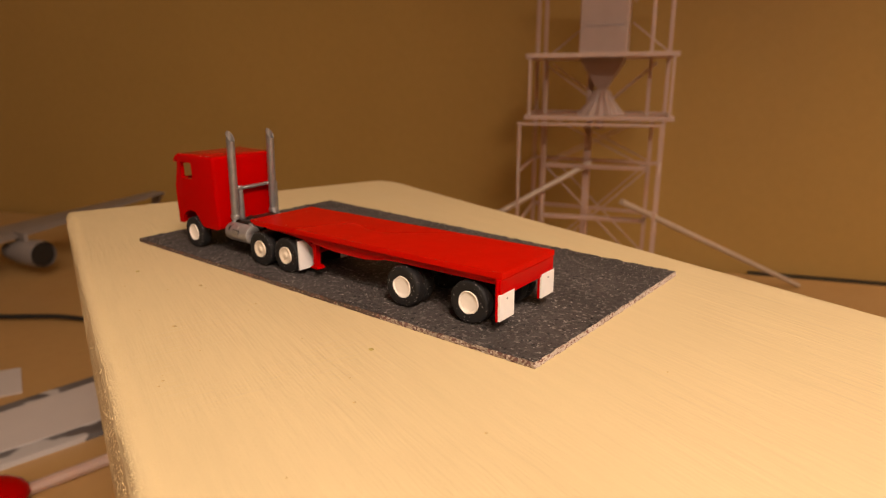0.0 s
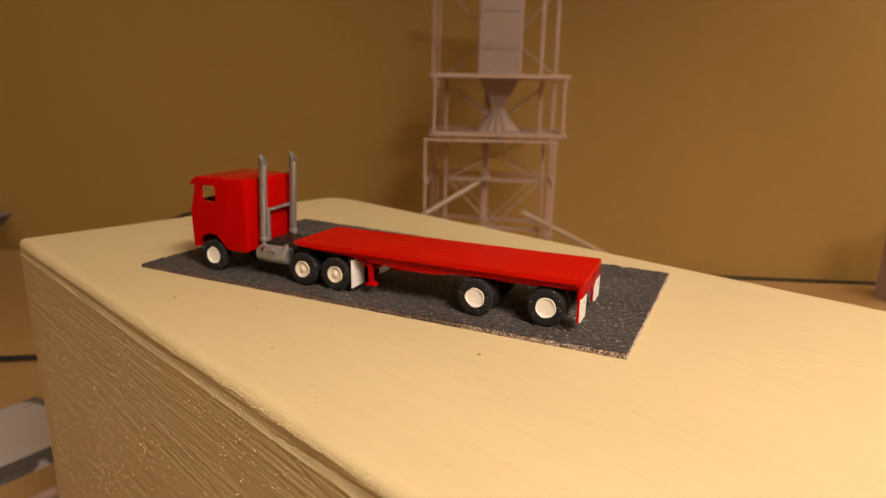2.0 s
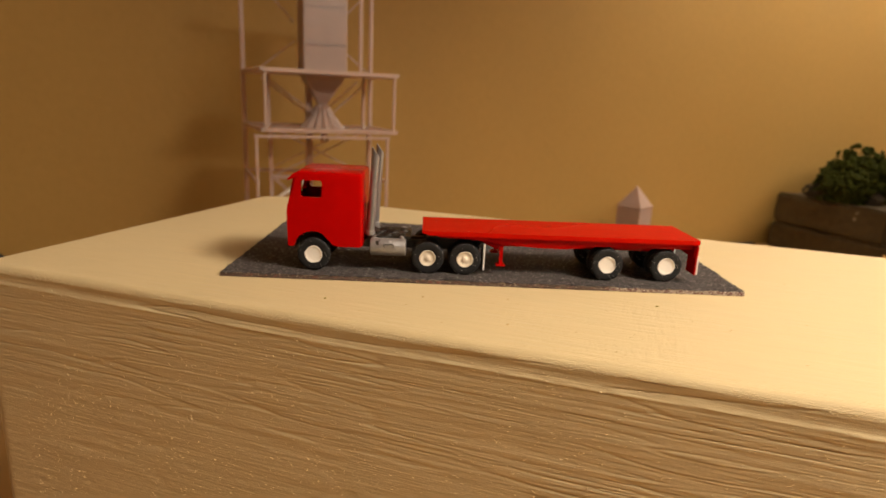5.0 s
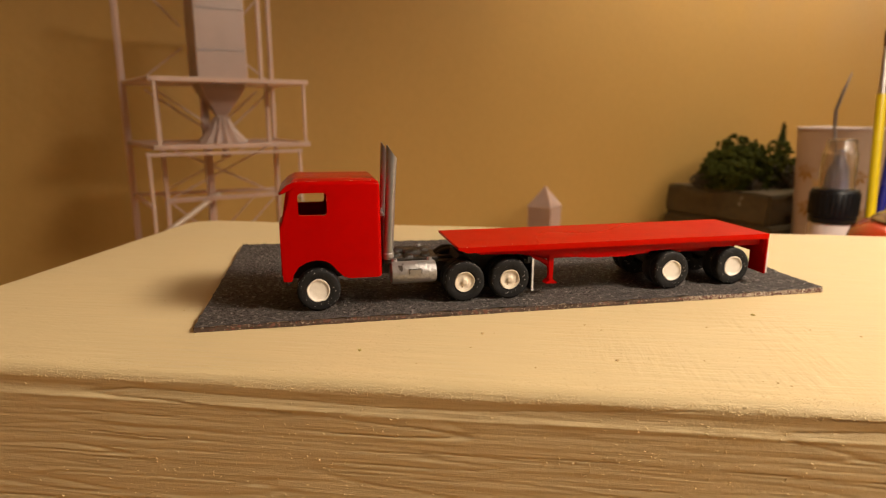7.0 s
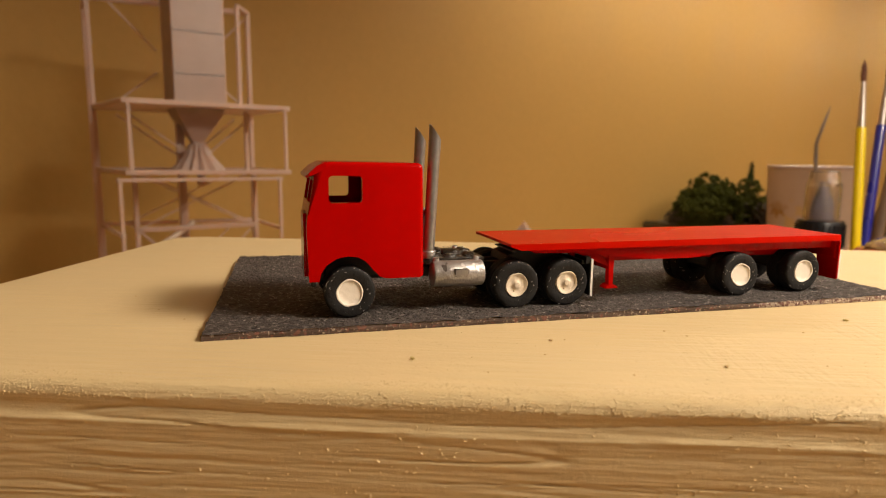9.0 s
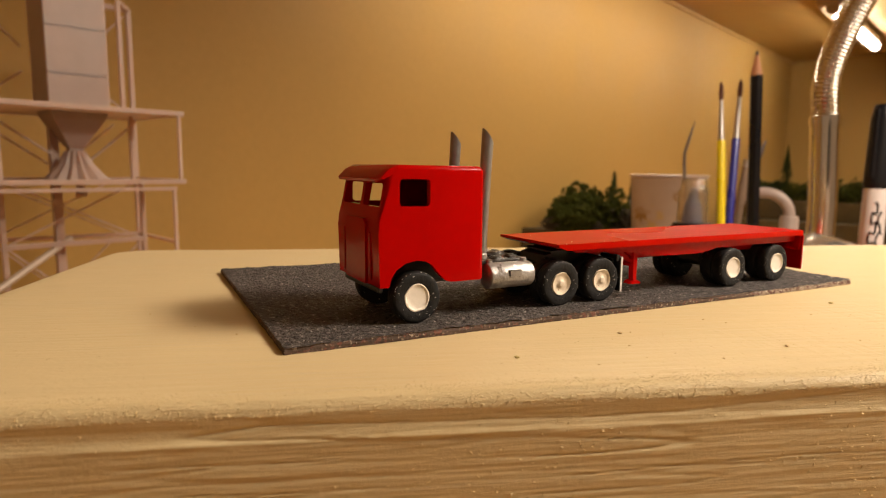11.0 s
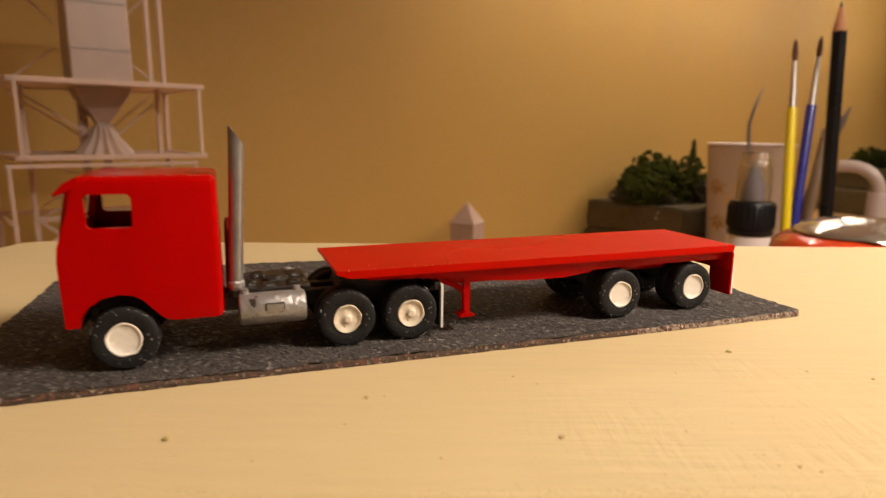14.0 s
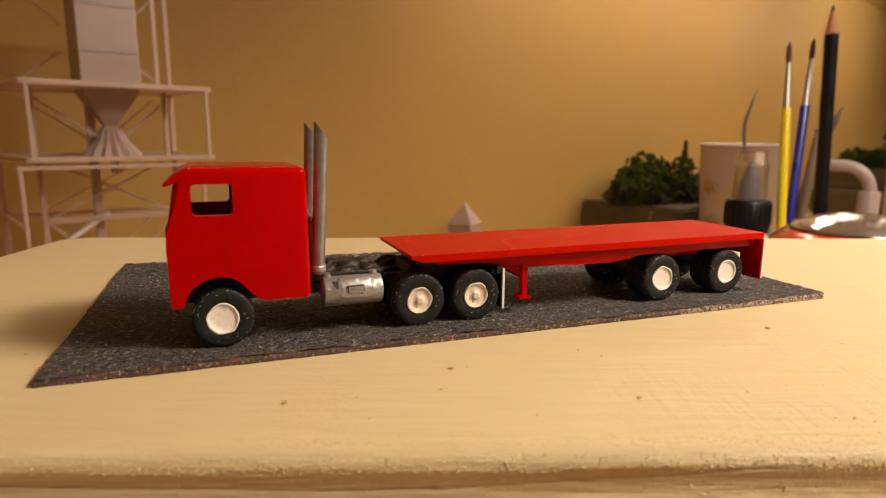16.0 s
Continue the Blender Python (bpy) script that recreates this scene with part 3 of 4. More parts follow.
        for a, b in zip(rings, rings[1:]):
            for k in range(seg):
                bm.faces.new((a[k], a[(k + 1) % seg], b[(k + 1) % seg], b[k]))
        bm.faces.new(rings[0][::-1])
        bm.faces.new(rings[-1])
        stack = part("exhaust_pipe", bm, STEEL_DULL, t, "dull silver exhaust pipe with a slanted cut top", smooth=40)
        part("pipe_clamp", lathe([(0.08, 0.84), (0.097, 0.85), (0.097, 0.91), (0.08, 0.93)], (xo + 0.005, y, 0), "z", 20), SILVER, stack)
        yi = y + (0.19 if y < 0.5 else 0.12)
        part("muffler_post", sweep([(1.11, yi, 0.74), (1.12, yi, 1.46), (1.12, yi, 1.52)], [0.065, 0.065, 0.045], 16), STEEL_DULL, t)
    part("pipe_bar", sweep([(1.16, 0.33, 1.46), (1.13, 0.55, 1.46), (1.13, 1.1, 1.48), (1.16, 1.30, 1.50)], 0.04, 10), STEEL_DULL, t)
    # flaps behind the drive wheels
    for y0, y1 in ((0.0, 0.43), (TW - 0.43, TW)):
        fl = part("mud_flap", box(3.57, 3.60, y0, y1, 0.21, 0.77), FLAP, t, "white plastic mud flap")
        part("flap_hanger", box(3.50, 3.57, y0 + 0.03, y1 - 0.03, 0.70, 0.80), BLACK, fl)
        part("flap_frame", box(3.555, 3.568, y0 + 0.005, y1 - 0.005, 0.22, 0.76), BLACK, fl)
    part("hanger_bar", box(3.46, 3.52, 0.1, TW - 0.1, 0.68, 0.74), BLACK, t)
    return t


tractor()


def trailer():
    t = thing("flatbed_trailer", 0, 0, 0, "red flatbed model trailer coupled to the red truck", "model trailer")
    y0, y1 = -0.07, 1.50
    bm = prism([(2.26, 1.035), (2.26, 0.995), (2.42, 0.94), (8.14, 0.94), (8.14, 1.035)], y0, y1)
    part("deck", bm, RED_DECK, t, "flat red loading deck", bevel=0.022, seg=3, smooth=20)
    specks("dust_specks", t, 44, lambda g: (g.uniform(2.4, 8.1), g.choice((y0 + 0.015, g.uniform(y0, y1))), 1.035), 5)
    belly = [(2.55, 0.937), (2.66, 0.885), (3.2, 0.872), (3.8, 0.83), (4.25, 0.77), (4.7, 0.735), (5.3, 0.73), (5.62, 0.765), (5.80, 0.805), (6.2, 0.815), (7.9, 0.82), (8.02, 0.82), (8.03, 0.937)]
    part("belly", prism(belly, 0.015, 1.42), RED_SHADED, t, "glossy red underbody skirt", bevel=0.012)
    for y in (0.40, 0.94):
        part("main_beam", box(3.7, 7.8, y, y + 0.10, 0.66, 0.80), RED_SHADED, t, bevel=0.008)
    part("king_pin_plate", box(2.45, 3.55, 0.35, 1.1, 0.855, 0.88), BLACK, t)
    for y in (0.08, 1.24):
        leg = part("landing_leg", prism([(3.92, 0.34), (3.99, 0.34), (3.995, 0.82), (3.905, 0.82)], y, y + 0.10), RED, t, "red landing leg with foot plate", bevel=0.015)
        part("foot_plate", prism([(3.85, 0.30), (4.06, 0.30), (4.05, 0.325), (3.99, 0.36), (3.92, 0.36), (3.86, 0.325)], y - 0.03, y + 0.14), RED, leg, bevel=0.008)
        part("leg_brace", beam((3.92, y + 0.07, 0.66), (3.42, y + 0.12, 0.87), 0.06), RED_SHADED, leg)
        part("gusset", prism([(3.70, 0.87), (4.30, 0.87), (4.06, 0.74), (3.90, 0.74)], y + 0.04, y + 0.10), RED_SHADED, leg)
    part("leg_cross_bar", box(3.92, 3.98, 0.15, 1.3, 0.58, 0.64), RED_SHADED, t)
    # rear frame with flaps
    for fy0, fy1 in ((-0.11, 0.29), (1.12, 1.53)):
        part("flap_plate", box(8.06, 8.103, fy0 - 0.01, fy1 + 0.01, 0.295, 0.94), RED, t, bevel=0.008)
        fl = part("mud_flap", box(8.105, 8.135, fy0, fy1, 0.31, 0.71), FLAP, t, "white plastic mud flap")
        part("rivet", lathe([(0, 0.012), (0.014, 0.01), (0.018, 0.0)], (8.136, (fy0 + fy1) / 2, 0.62), "x", 10), STEEL_DULL, fl)
    part("rear_bumper", box(8.03, 8.128, -0.08, 1.51, 0.66, 0.935), RED, t, bevel=0.012)
    for x in (6.18, 7.5):
        part("axle_hanger", box(x - 0.2, x + 0.2, 0.48, 1.02, 0.46, 0.86), BLACK, t, bevel=0.03)
        axle(t, x, 0.1, TW - 0.1)
        wheel(t, x + (0.03 if x < 7 else 0), -0.05 if x < 7 else 0.0, -1, 0.46, False)
        wheel(t, x, TW, 1, 0.46, False)
    return t


trailer()


# ---- model tower by the wall ----
def tower():
    """Local axes: x to the tower's right along the wall, y towards the wall, z from the desk."""
    t = thing("model_tower", 0.1, 32.5, DESK_Z, "white styrene model hopper tower with cross-braced decks", "model tower", turn=19)
    h = -DESK_Z
    w, d = 9.25, 7.6  # width, depth
    x0, x1 = -w, 0.0
    lev = [h - 9.6, h - 6.2, h - 2.45, h + 1.15, h + 5.1]

    def bar(name, p, q, s, parent=t):
        return part(name, beam(p, q, s * 0.78), STYRENE, parent, smooth=0)

    # lower stage: set in a little from the decks
    for x in (x0 - 0.45, x1 - 0.6):
        bar("front_post", (x, 0.1, 0), (x, 0.1, lev[3] - 0.3), 0.23)
    bar("front_rail", (x0 - 0.6, 0.1, lev[3] - 0.42), (x1 - 0.45, 0.1, lev[3] - 0.42), 0.25)
    for x in (x0 + 0.75, x1 - 1.2):
        bar("middle_post", (x, 3.4, 0), (x, 3.4, lev[3]), 0.32)
    rl, rr = (-10.0, 7.85), (-0.4, 6.3)
    for x, y in (rl, rr, (-9.9, 10.9)):
        bar("rear_post", (x, y, 0), (x, y, h + 11.9), 0.34)
    bar("hopper_post", (x0 / 2 - 0.9, 4.6, 0), (x0 / 2 - 0.9, 4.6, lev[4]), 0.6)
    for z in lev[:3]:
        bar("cross_rail", (x0 + 0.75, 3.4, z), (x1 - 1.2, 3.4, z), 0.36)
        bar("cross_rail", (*rl, z), (*rr, z), 0.3)
        bar("side_rail", (x0 - 0.4, 0.1, z), (*rl, z), 0.24)
        bar("side_rail", (x1 - 0.6, 0.1, z), (*rr, z), 0.24)
    bar("sill_rail", (x0, 0.25, 0.2), (x1 - 0.4, 0.25, 0.2), 0.36)
    for za, zb in ((lev[0], lev[2]), (lev[2], lev[3])):
        for xa, xb in ((x0 + 0.8, x1 - 1.2), (x1 - 1.2, x0 + 0.8)):
            bar("brace", (xa, 3.5, za), (xb, 3.5, zb), 0.13)
            bar("brace", (xa, d, za), (xb, d, zb), 0.13)
    # decks: thin plates with edge rails
    for z in (lev[3], lev[4]):
        dk = part("deck", prism([(x0 + 0.05, 0.1), (x1 - 0.05, 0.1), (rr[0] - 0.05, rr[1] - 0.1), (rl[0] + 0.05, rl[1] - 0.1)], z - 0.09, z + 0.04, "z"), STYRENE, t, "thin white deck plate", smooth=0)
        for p, q in (((x0, 0.05, z), (x1, 0.05, z)), ((*rl, z), (*rr, z)), ((x0, 0, z), (*rl, z)), ((x1, 0, z), (*rr, z))):
            bar("edge_rail", p, q, 0.34, dk)
    # middle stage
    for x in (x0 + 0.18, x1 - 0.18):
        bar("front_post", (x, 0.05, lev[3]), (x, 0.05, lev[4]), 0.22)
        bar("middle_post", (x + (0.5 if x < -5 else -1.4), 3.6, lev[3]), (x + (0.5 if x < -5 else -1.4), 3.6, lev[4]), 0.3)
    for xa, xb in ((x0 + 0.5, x0 / 2 - 0.4), (x1 - 1.2, x0 / 2 + 0.4)):
        bar("brace", (xa, 3.7, lev[4] - 0.4), (xb, 3.7, lev[3] + 0.9), 0.14)
        bar("brace", (xa, d, lev[4] - 0.4), (xb, d, lev[3] + 0.9), 0.16)
    # upper frame at the back
    zt = h + 11.9
    bar("upper_post", (-1.6, 4.6, lev[4]), (-1.6, 4.6, zt), 0.3)
    bar("top_rail", (*rl, zt), (*rr, zt), 0.4)
    bar("top_rail", (*rl, zt), (-9.9, 10.9, zt), 0.36)
    bar("top_rail", (-1.6, 4.6, zt), (*rr, zt), 0.3)
    for xa, xb in ((x0 + 0.4, x0 / 2 - 1.6), (x1 - 0.4, x0 / 2 + 1.6)):
        bar("brace", (xa, d - 0.5, zt - 0.3), (xb, d - 0.5, zt - 3.0), 0.14)
        bar("brace", (xa, d - 0.5, lev[4] + 0.3), (xb, d - 0.5, lev[4] + 2.4), 0.14)
    # hopper house, cone and pleated skirt
    cx, cy = x0 / 2 - 0.05, 3.7
    hop = part("hopper_house", box(cx - 1.55, cx + 1.55, cy - 1.5, cy + 1.5, lev[4] + 0.06, h + 12.5), CARD_WHITE, t, "plain white card hopper housing", bevel=0.05)
    for z in (lev[4] + 1.9, lev[4] + 4.4):
        part("seam_strip", box(cx - 1.5, cx + 1.5, cy - 1.53, cy - 1.5, z, z + 0.09), STYRENE, hop, smooth=0)
    bm = bmesh.new()
    rows = [[bm.verts.new((cx + sx * a, cy + sy * a, z)) for sx, sy in ((-1, -1), (1, -1), (1, 1), (-1, 1))] for a, z in ((1.45, lev[4] - 0.1), (1.3, lev[4] - 0.5), (0.36, lev[4] - 2.1), (0.36, lev[4] - 2.4))]
    for a, b in zip(rows, rows[1:]):
        for k in range(4):
            bm.faces.new((a[k], a[(k + 1) % 4], b[(k + 1) % 4], b[k]))
    bm.faces.new(rows[0])
    bm.faces.new(rows[-1][::-1])
    part("hopper_cone", bm, CARD_WHITE, t, smooth=0)
    bm = bmesh.new()
    n_ = 28
    rings = [[bm.verts.new((cx + r * (1 + f * (0.16 if k % 2 else -0.06)) * math.cos(2 * math.pi * k / n_), cy + r * (1 + f * (0.16 if k % 2 else -0.06)) * math.sin(2 * math.pi * k / n_), z)) for k in range(n_)] for r, z, f in ((0.5, lev[4] - 2.25, 0.5), (0.8, lev[4] - 3.0, 1), (1.45, lev[3] + 0.06, 1))]
    for a, b in zip(rings, rings[1:]):
        for k in range(n_):
            bm.faces.new((a[k], a[(k + 1) % n_], b[(k + 1) % n_], b[k]))
    bm.faces.new(rings[0])
    part("pleated_skirt", bm, CARD_WHITE, t, "pleated white paper skirt under the hopper", smooth=0)
    part("spout", sweep([(cx, cy - 0.6, lev[3] - 0.1), (cx, cy - 0.6, lev[3] - 0.9)], [0.22, 0.3], 10), CARD_WHITE, t)
    return t


tower()


def rod(name, p, q, r, m, label, category):
    mid = Vector(q)
    t = thing(name, *mid, label, category)
    part("shaft", sweep([Vector(p) - mid, Vector(p).lerp(mid, 0.5) - mid, (0, 0, 0)], r, 10), m, t)
    return t


STRIP_WHITE = mat("plain_white_strip", (0.46, 0.35, 0.26), 0.45, vary=0.05, scale=1.5)
rod("styrene_strip", (-2.6, 32.0, -4.3), (6.2, 51.6, DESK_Z + 0.25), 0.2, STRIP_WHITE, "long white styrene strip leaning beside the model tower", "strip")
rod("styrene_strip", (-6.0, 34.4, -2.2), (-22.4, 21.2, DESK_Z + 0.3), 0.19, STRIP_WHITE, "white styrene strip leaning against the model tower", "strip")


def obelisk():
    p = on_wall(44.6, 5.0, DESK_Z)
    t = thing("pointed_model_house", *p, "small white card tower with a pointed roof", "model building", turn=19 + 24)
    hw, body, tip = 1.45, 6.7, 9.1
    part("body", box(-hw, hw, -hw, hw, 0, body), CARD_WHITE, t, bevel=0.04)
    bm = bmesh.new()
    base = [bm.verts.new((sx * (hw + 0.06), sy * (hw + 0.06), body)) for sx, sy in ((-1, -1), (1, -1), (1, 1), (-1, 1))]
    apex = bm.verts.new((0, 0, tip))
    bm.faces.new(base)
    for k in range(4):
        bm.faces.new((base[k], base[(k + 1) % 4], apex))
    part("roof", bm, CARD_WHITE, t, smooth=0)
    for z in (2.2, 4.7):
        part("seam", box(-hw - 0.015, hw + 0.015, -hw - 0.015, hw + 0.015, z, z + 0.05), STYRENE, t, smooth=0)
    return t


obelisk()

# ---- planted foam slabs ----
FOAM = mat("olive_painted_foam", (0.066, 0.042, 0.010), 0.85, vary=0.35, scale=1.2, bump=0.12, bscale=1.4, spots=[((0.20, 0.17, 0.10), 0.5, 0.69)])
FOLIAGE = mat("clump_foliage", (0.036, 0.040, 0.005), 0.9, spec=0.08, vary=0.6, scale=2.5, bump=0.1)
FOLIAGE_DRY = mat("dry_clump_foliage", (0.055, 0.036, 0.016), 0.9, vary=0.6, scale=2.5, bump=0.1)
CONIFER = mat("dark_conifer", (0.022, 0.027, 0.006), 0.9, spec=0.08, vary=0.5, scale=2.5)


def clump(name, x, y, z, r, m, label, n_=260, flat=0.7, category="model bush"):
    """A bush of many small torn flakes round a few lobes."""
    lobes = [(Vector((random.uniform(-0.6, 0.6) * r, random.uniform(-0.6, 0.6) * r, random.uniform(0.15, 0.75) * r * flat)), random.uniform(0.3, 0.6) * r) for _ in range(8)]
    items = []
    for _ in range(int(n_ * 4.4)):
        c, lr = random.choice(lobes)
        d = Vector((random.gauss(0, 1), random.gauss(0, 1), random.gauss(0.2, 1))).normalized()
        p = c + d * lr * random.uniform(0.7, 1.12)
        p.z = max(p.z, 0.05)
        s = r * random.uniform(0.03, 0.085)
        items.append((p, (s * random.uniform(0.6, 1.5), s * random.uniform(0.6, 1.5), s * random.uniform(0.5, 1.2)), Matrix.Rotation(random.uniform(0, 6), 3, d)))
    bm = pebbles(items)
    t = thing(name, x, y, z, label, category)
    part("leaf_clumps", bm, m, t, smooth=0)
    part("stem", sweep([(0, 0, 0), (0, 0, 0.5 * r * flat)], 0.12 * r, 8), BLACK, t)
    return t


def conifer(x, y, z, height, r):
    t = thing("model_conifer", x, y, z, "small dark bottlebrush model conifer", "model tree", group="model conifers")
    part("trunk", sweep([(0, 0, 0), (0, 0, height * 0.95)], [0.06 * r + 0.05, 0.02], 6), BLACK, t)
    bm = bmesh.new()
    for i in range(170):
        f = random.random() ** 0.8
        z0 = height * (0.08 + 0.92 * f)
        rr = r * (1 - f) * random.uniform(0.6, 1.1) + 0.04
        a = random.uniform(0, 2 * math.pi)
        p = Vector((rr * math.cos(a), rr * math.sin(a), z0 - 0.25 * rr))
        s = 0.16 * r + 0.03
        side = Vector((-math.sin(a), math.cos(a), 0)) * s
        vs = [bm.verts.new((0, 0, z0)), bm.verts.new(p * 0.9 + side), bm.verts.new(p + Vector((0, 0, -s))), bm.verts.new(p * 0.9 - side)]
        bm.faces.new(vs)
    part("needles", bm, CONIFER, t, smooth=0)
    return t


def slab(name, a0, a1, o0, o1, z0, z1, label):
    """A rough foam slab lying along the wall."""
    bm = bmesh.new()
    c = on_wall((a0 + a1) / 2, (o0 + o1) / 2, z0)
    box(-(a1 - a0) / 2, (a1 - a0) / 2, -(o1 - o0) / 2, (o1 - o0) / 2, 0, z1 - z0, bm)
    bmesh.ops.bevel(bm, geom=bm.edges[:], offset=0.3, segments=2, affect="EDGES")
    bmesh.ops.subdivide_edges(bm, edges=bm.edges[:], cuts=7, use_grid_fill=True)
    for v in bm.verts:
        if v.co.z > 0.05:
            v.co += noise.noise_vector(v.co * 0.45) * 0.25
            v.co.z = max(v.co.z, 0.02)
    ob = shape(name, bm, FOAM, smooth=60)
    ob.matrix_world = Matrix.Translation(c * U) @ pose(0, 0, 0, 0, 0, 19)
    return tagged(ob, label, "foam slab")


slab("foam_slab", 70.6, 98, 1.0, 17, DESK_Z, -10.7, "olive brown painted foam slab on the desk")
slab("foam_slab", 70.9, 97, 1.0, 16.4, -10.68, -6.75, "olive brown foam slab on top of another one")
random.seed(11)
for a, o, r in ((75.0, 8.5, 4.4), (78.0, 9.0, 4.8), (81.0, 9.5, 4.0), (79.0, 6.0, 5.5), (72.9, 8.8, 3.2)):
    clump("model_bush", *on_wall(a, o, -6.6), r, FOLIAGE, "dark green clump foliage bush on the foam slab", flat=0.95)
for a, o, r in ((82.0, 11.5, 3.7), (72.4, 6.5, 2.0), (74.5, 11.8, 1.6), (84.5, 11.4, 3.6), (87.0, 11.0, 3.4)):
    clump("model_bush", *on_wall(a, o, -6.6), r, FOLIAGE_DRY, "dry brown clump foliage bush on the foam slab", 200)
for a, o, hh, r in ((88.5, 7.0, 9.0, 2.5), (91.0, 9.0, 7.8, 2.0)):
    conifer(*on_wall(a, o, -6.85), hh, r)

# far planted strip by the side wall
slab("foam_slab", 150, 216, 4, 60, DESK_Z, -9.0, "dark brown foam slab at the far end of the desk")
slab("foam_slab", 156, 216, 4, 52, -8.98, -4.5, "dark olive foam slab stacked at the desk's far end")
random.seed(12)
for i in range(13):
    clump("model_bush", *on_wall(161 + 1.0 * (i % 3), 7 + 3.4 * i, -4.6), random.uniform(3.6, 4.8), CONIFER if i % 3 else FOLIAGE, "dark green clump foliage on a foam slab", 120, 0.9)
conifer(*on_wall(163, 14, -4.6), 13.5, 2.6)

# ---- desk things on the right ----
PAPER_CUP = mat("printed_paper_cup", (0.38, 0.28, 0.21), 0.6, vary=0.06, scale=0.8, spots=[((0.42, 0.28, 0.12), 0.36, 0.665), ((0.40, 0.36, 0.42), 0.5, 0.70)])
YELLOW = mat("yellow_brush_lacquer", (0.78, 0.60, 0.01), 0.3, vary=0.05, scale=2, coat=0.3)
BLUE = mat("blue_brush_lacquer", (0.015, 0.018, 0.26), 0.3, vary=0.06, scale=2, coat=0.3)
FERRULE = mat("nickel_ferrule", (0.46, 0.41, 0.38), 0.45, 1.0, vary=0.06, scale=2)
BRISTLE = mat("brown_bristle", (0.10, 0.035, 0.02), 0.8, vary=0.4, scale=5, bump=0.05, stretch=(3, 3, 0.3))
PENCIL = mat("black_pencil_lacquer", (0.007, 0.007, 0.009), 0.3, vary=0.1, scale=2, spec=0.3)
CEDAR = mat("sharpened_pencil_wood", (0.46, 0.20, 0.09), 0.6, vary=0.15, scale=3)
LEAD = mat("graphite", (0.03, 0.03, 0.03), 0.4, vary=0.1)
CHROME = mat("chrome", (0.86, 0.82, 0.76), 0.17, 1.0, vary=0.03, scale=1)
BLACK_PLASTIC = mat("black_plastic", (0.008, 0.008, 0.010), 0.35, vary=0.1, scale=2, spec=0.28)
CLEAR = mat("milky_clear_plastic", (0.93, 0.86, 0.72), 0.13, vary=0.03, scale=1, trans=0.95)
CLEAR_BASE = mat("clear_plastic", (0.95, 0.93, 0.9), 0.08, vary=0.02, scale=1, trans=0.95)
NOZZLE = mat("blue_grey_nozzle", (0.13, 0.15, 0.33), 0.45, vary=0.06, scale=1)
BOTTLE_LABEL = mat("spotted_bottle_label", (0.74, 0.66, 0.64), 0.45, vary=0.05, scale=1, spots=[((0.10, 0.10, 0.28), 0.9, 0.63), ((0.45, 0.12, 0.08), 1.3, 0.70)])
PVC = mat("white_pvc", (0.40, 0.315, 0.28), 0.35, vary=0.05, scale=1)
MARKER_WHITE = mat("white_marker_barrel", (0.72, 0.66, 0.64), 0.4, vary=0.04, scale=1)
ORANGE = mat("orange_red_wrapper", (0.62, 0.055, 0.012), 0.18, vary=0.2, scale=0.8, bump=0.1, bscale=0.6, coat=0.6)
LID = mat("shiny_lid_film", (0.55, 0.50, 0.44), 0.13, 0.85, vary=0.1, scale=0.6, bump=0.05, bscale=0.8)
DARK_STEEL = mat("dark_steel", (0.22, 0.19, 0.18), 0.35, 0.9, vary=0.15, scale=2)


def paper_cup():
    t = thing("paper_cup", 61.6, 51.2, DESK_Z, "pale paper cup with a floral print on the desk", "paper cup")
    h = 1.55 - DESK_Z
    part("cup_wall", lathe([(0, 0.3), (3.9, 0.3), (4.0, 0), (4.85, h - 0.2), (4.72, h - 0.2), (3.85, 0.5), (0, 0.5)], seg=48), PAPER_CUP, t, smooth=40)
    part("rolled_rim", lathe([(4.72, h - 0.25), (4.72, h), (4.85, h + 0.08), (4.98, h), (4.95, h - 0.2), (4.84, h - 0.28)], seg=48), PVC, t)
    flower = mat("printed_flower_ink", (0.26, 0.125, 0.018), 0.6, vary=0.15, scale=1)
    for ang, z, s in ((178, 10.9, 1.6), (-140, 5.0, 1.2), (-112, 10.4, 1.2), (-176, 6.6, 1.5), (-95, 6.0, 1.2), (-124, 13.0, 0.8)):
        a = radians(ang)
        bm = bmesh.new()
        r = 4.0 + 0.85 * z / h + 0.03
        for k in range(8):
            b = 2 * math.pi * k / 8
            tip, w = s * 0.95, 0.16 * s
            pts = [(0.1 * math.cos(b), 0.1 * math.sin(b)), (0.55 * tip * math.cos(b) - w * math.sin(b), 0.55 * tip * math.sin(b) + w * math.cos(b)), (tip * math.cos(b), tip * math.sin(b)), (0.55 * tip * math.cos(b) + w * math.sin(b), 0.55 * tip * math.sin(b) - w * math.cos(b))]
            bm.faces.new([bm.verts.new(((r + 0.002 * k) * math.cos(a + p / r), (r + 0.002 * k) * math.sin(a + p / r), z + q)) for p, q in pts])
        part("printed_flower", bm, flower, t, "brown printed flower", smooth=0)
    return t


paper_cup()


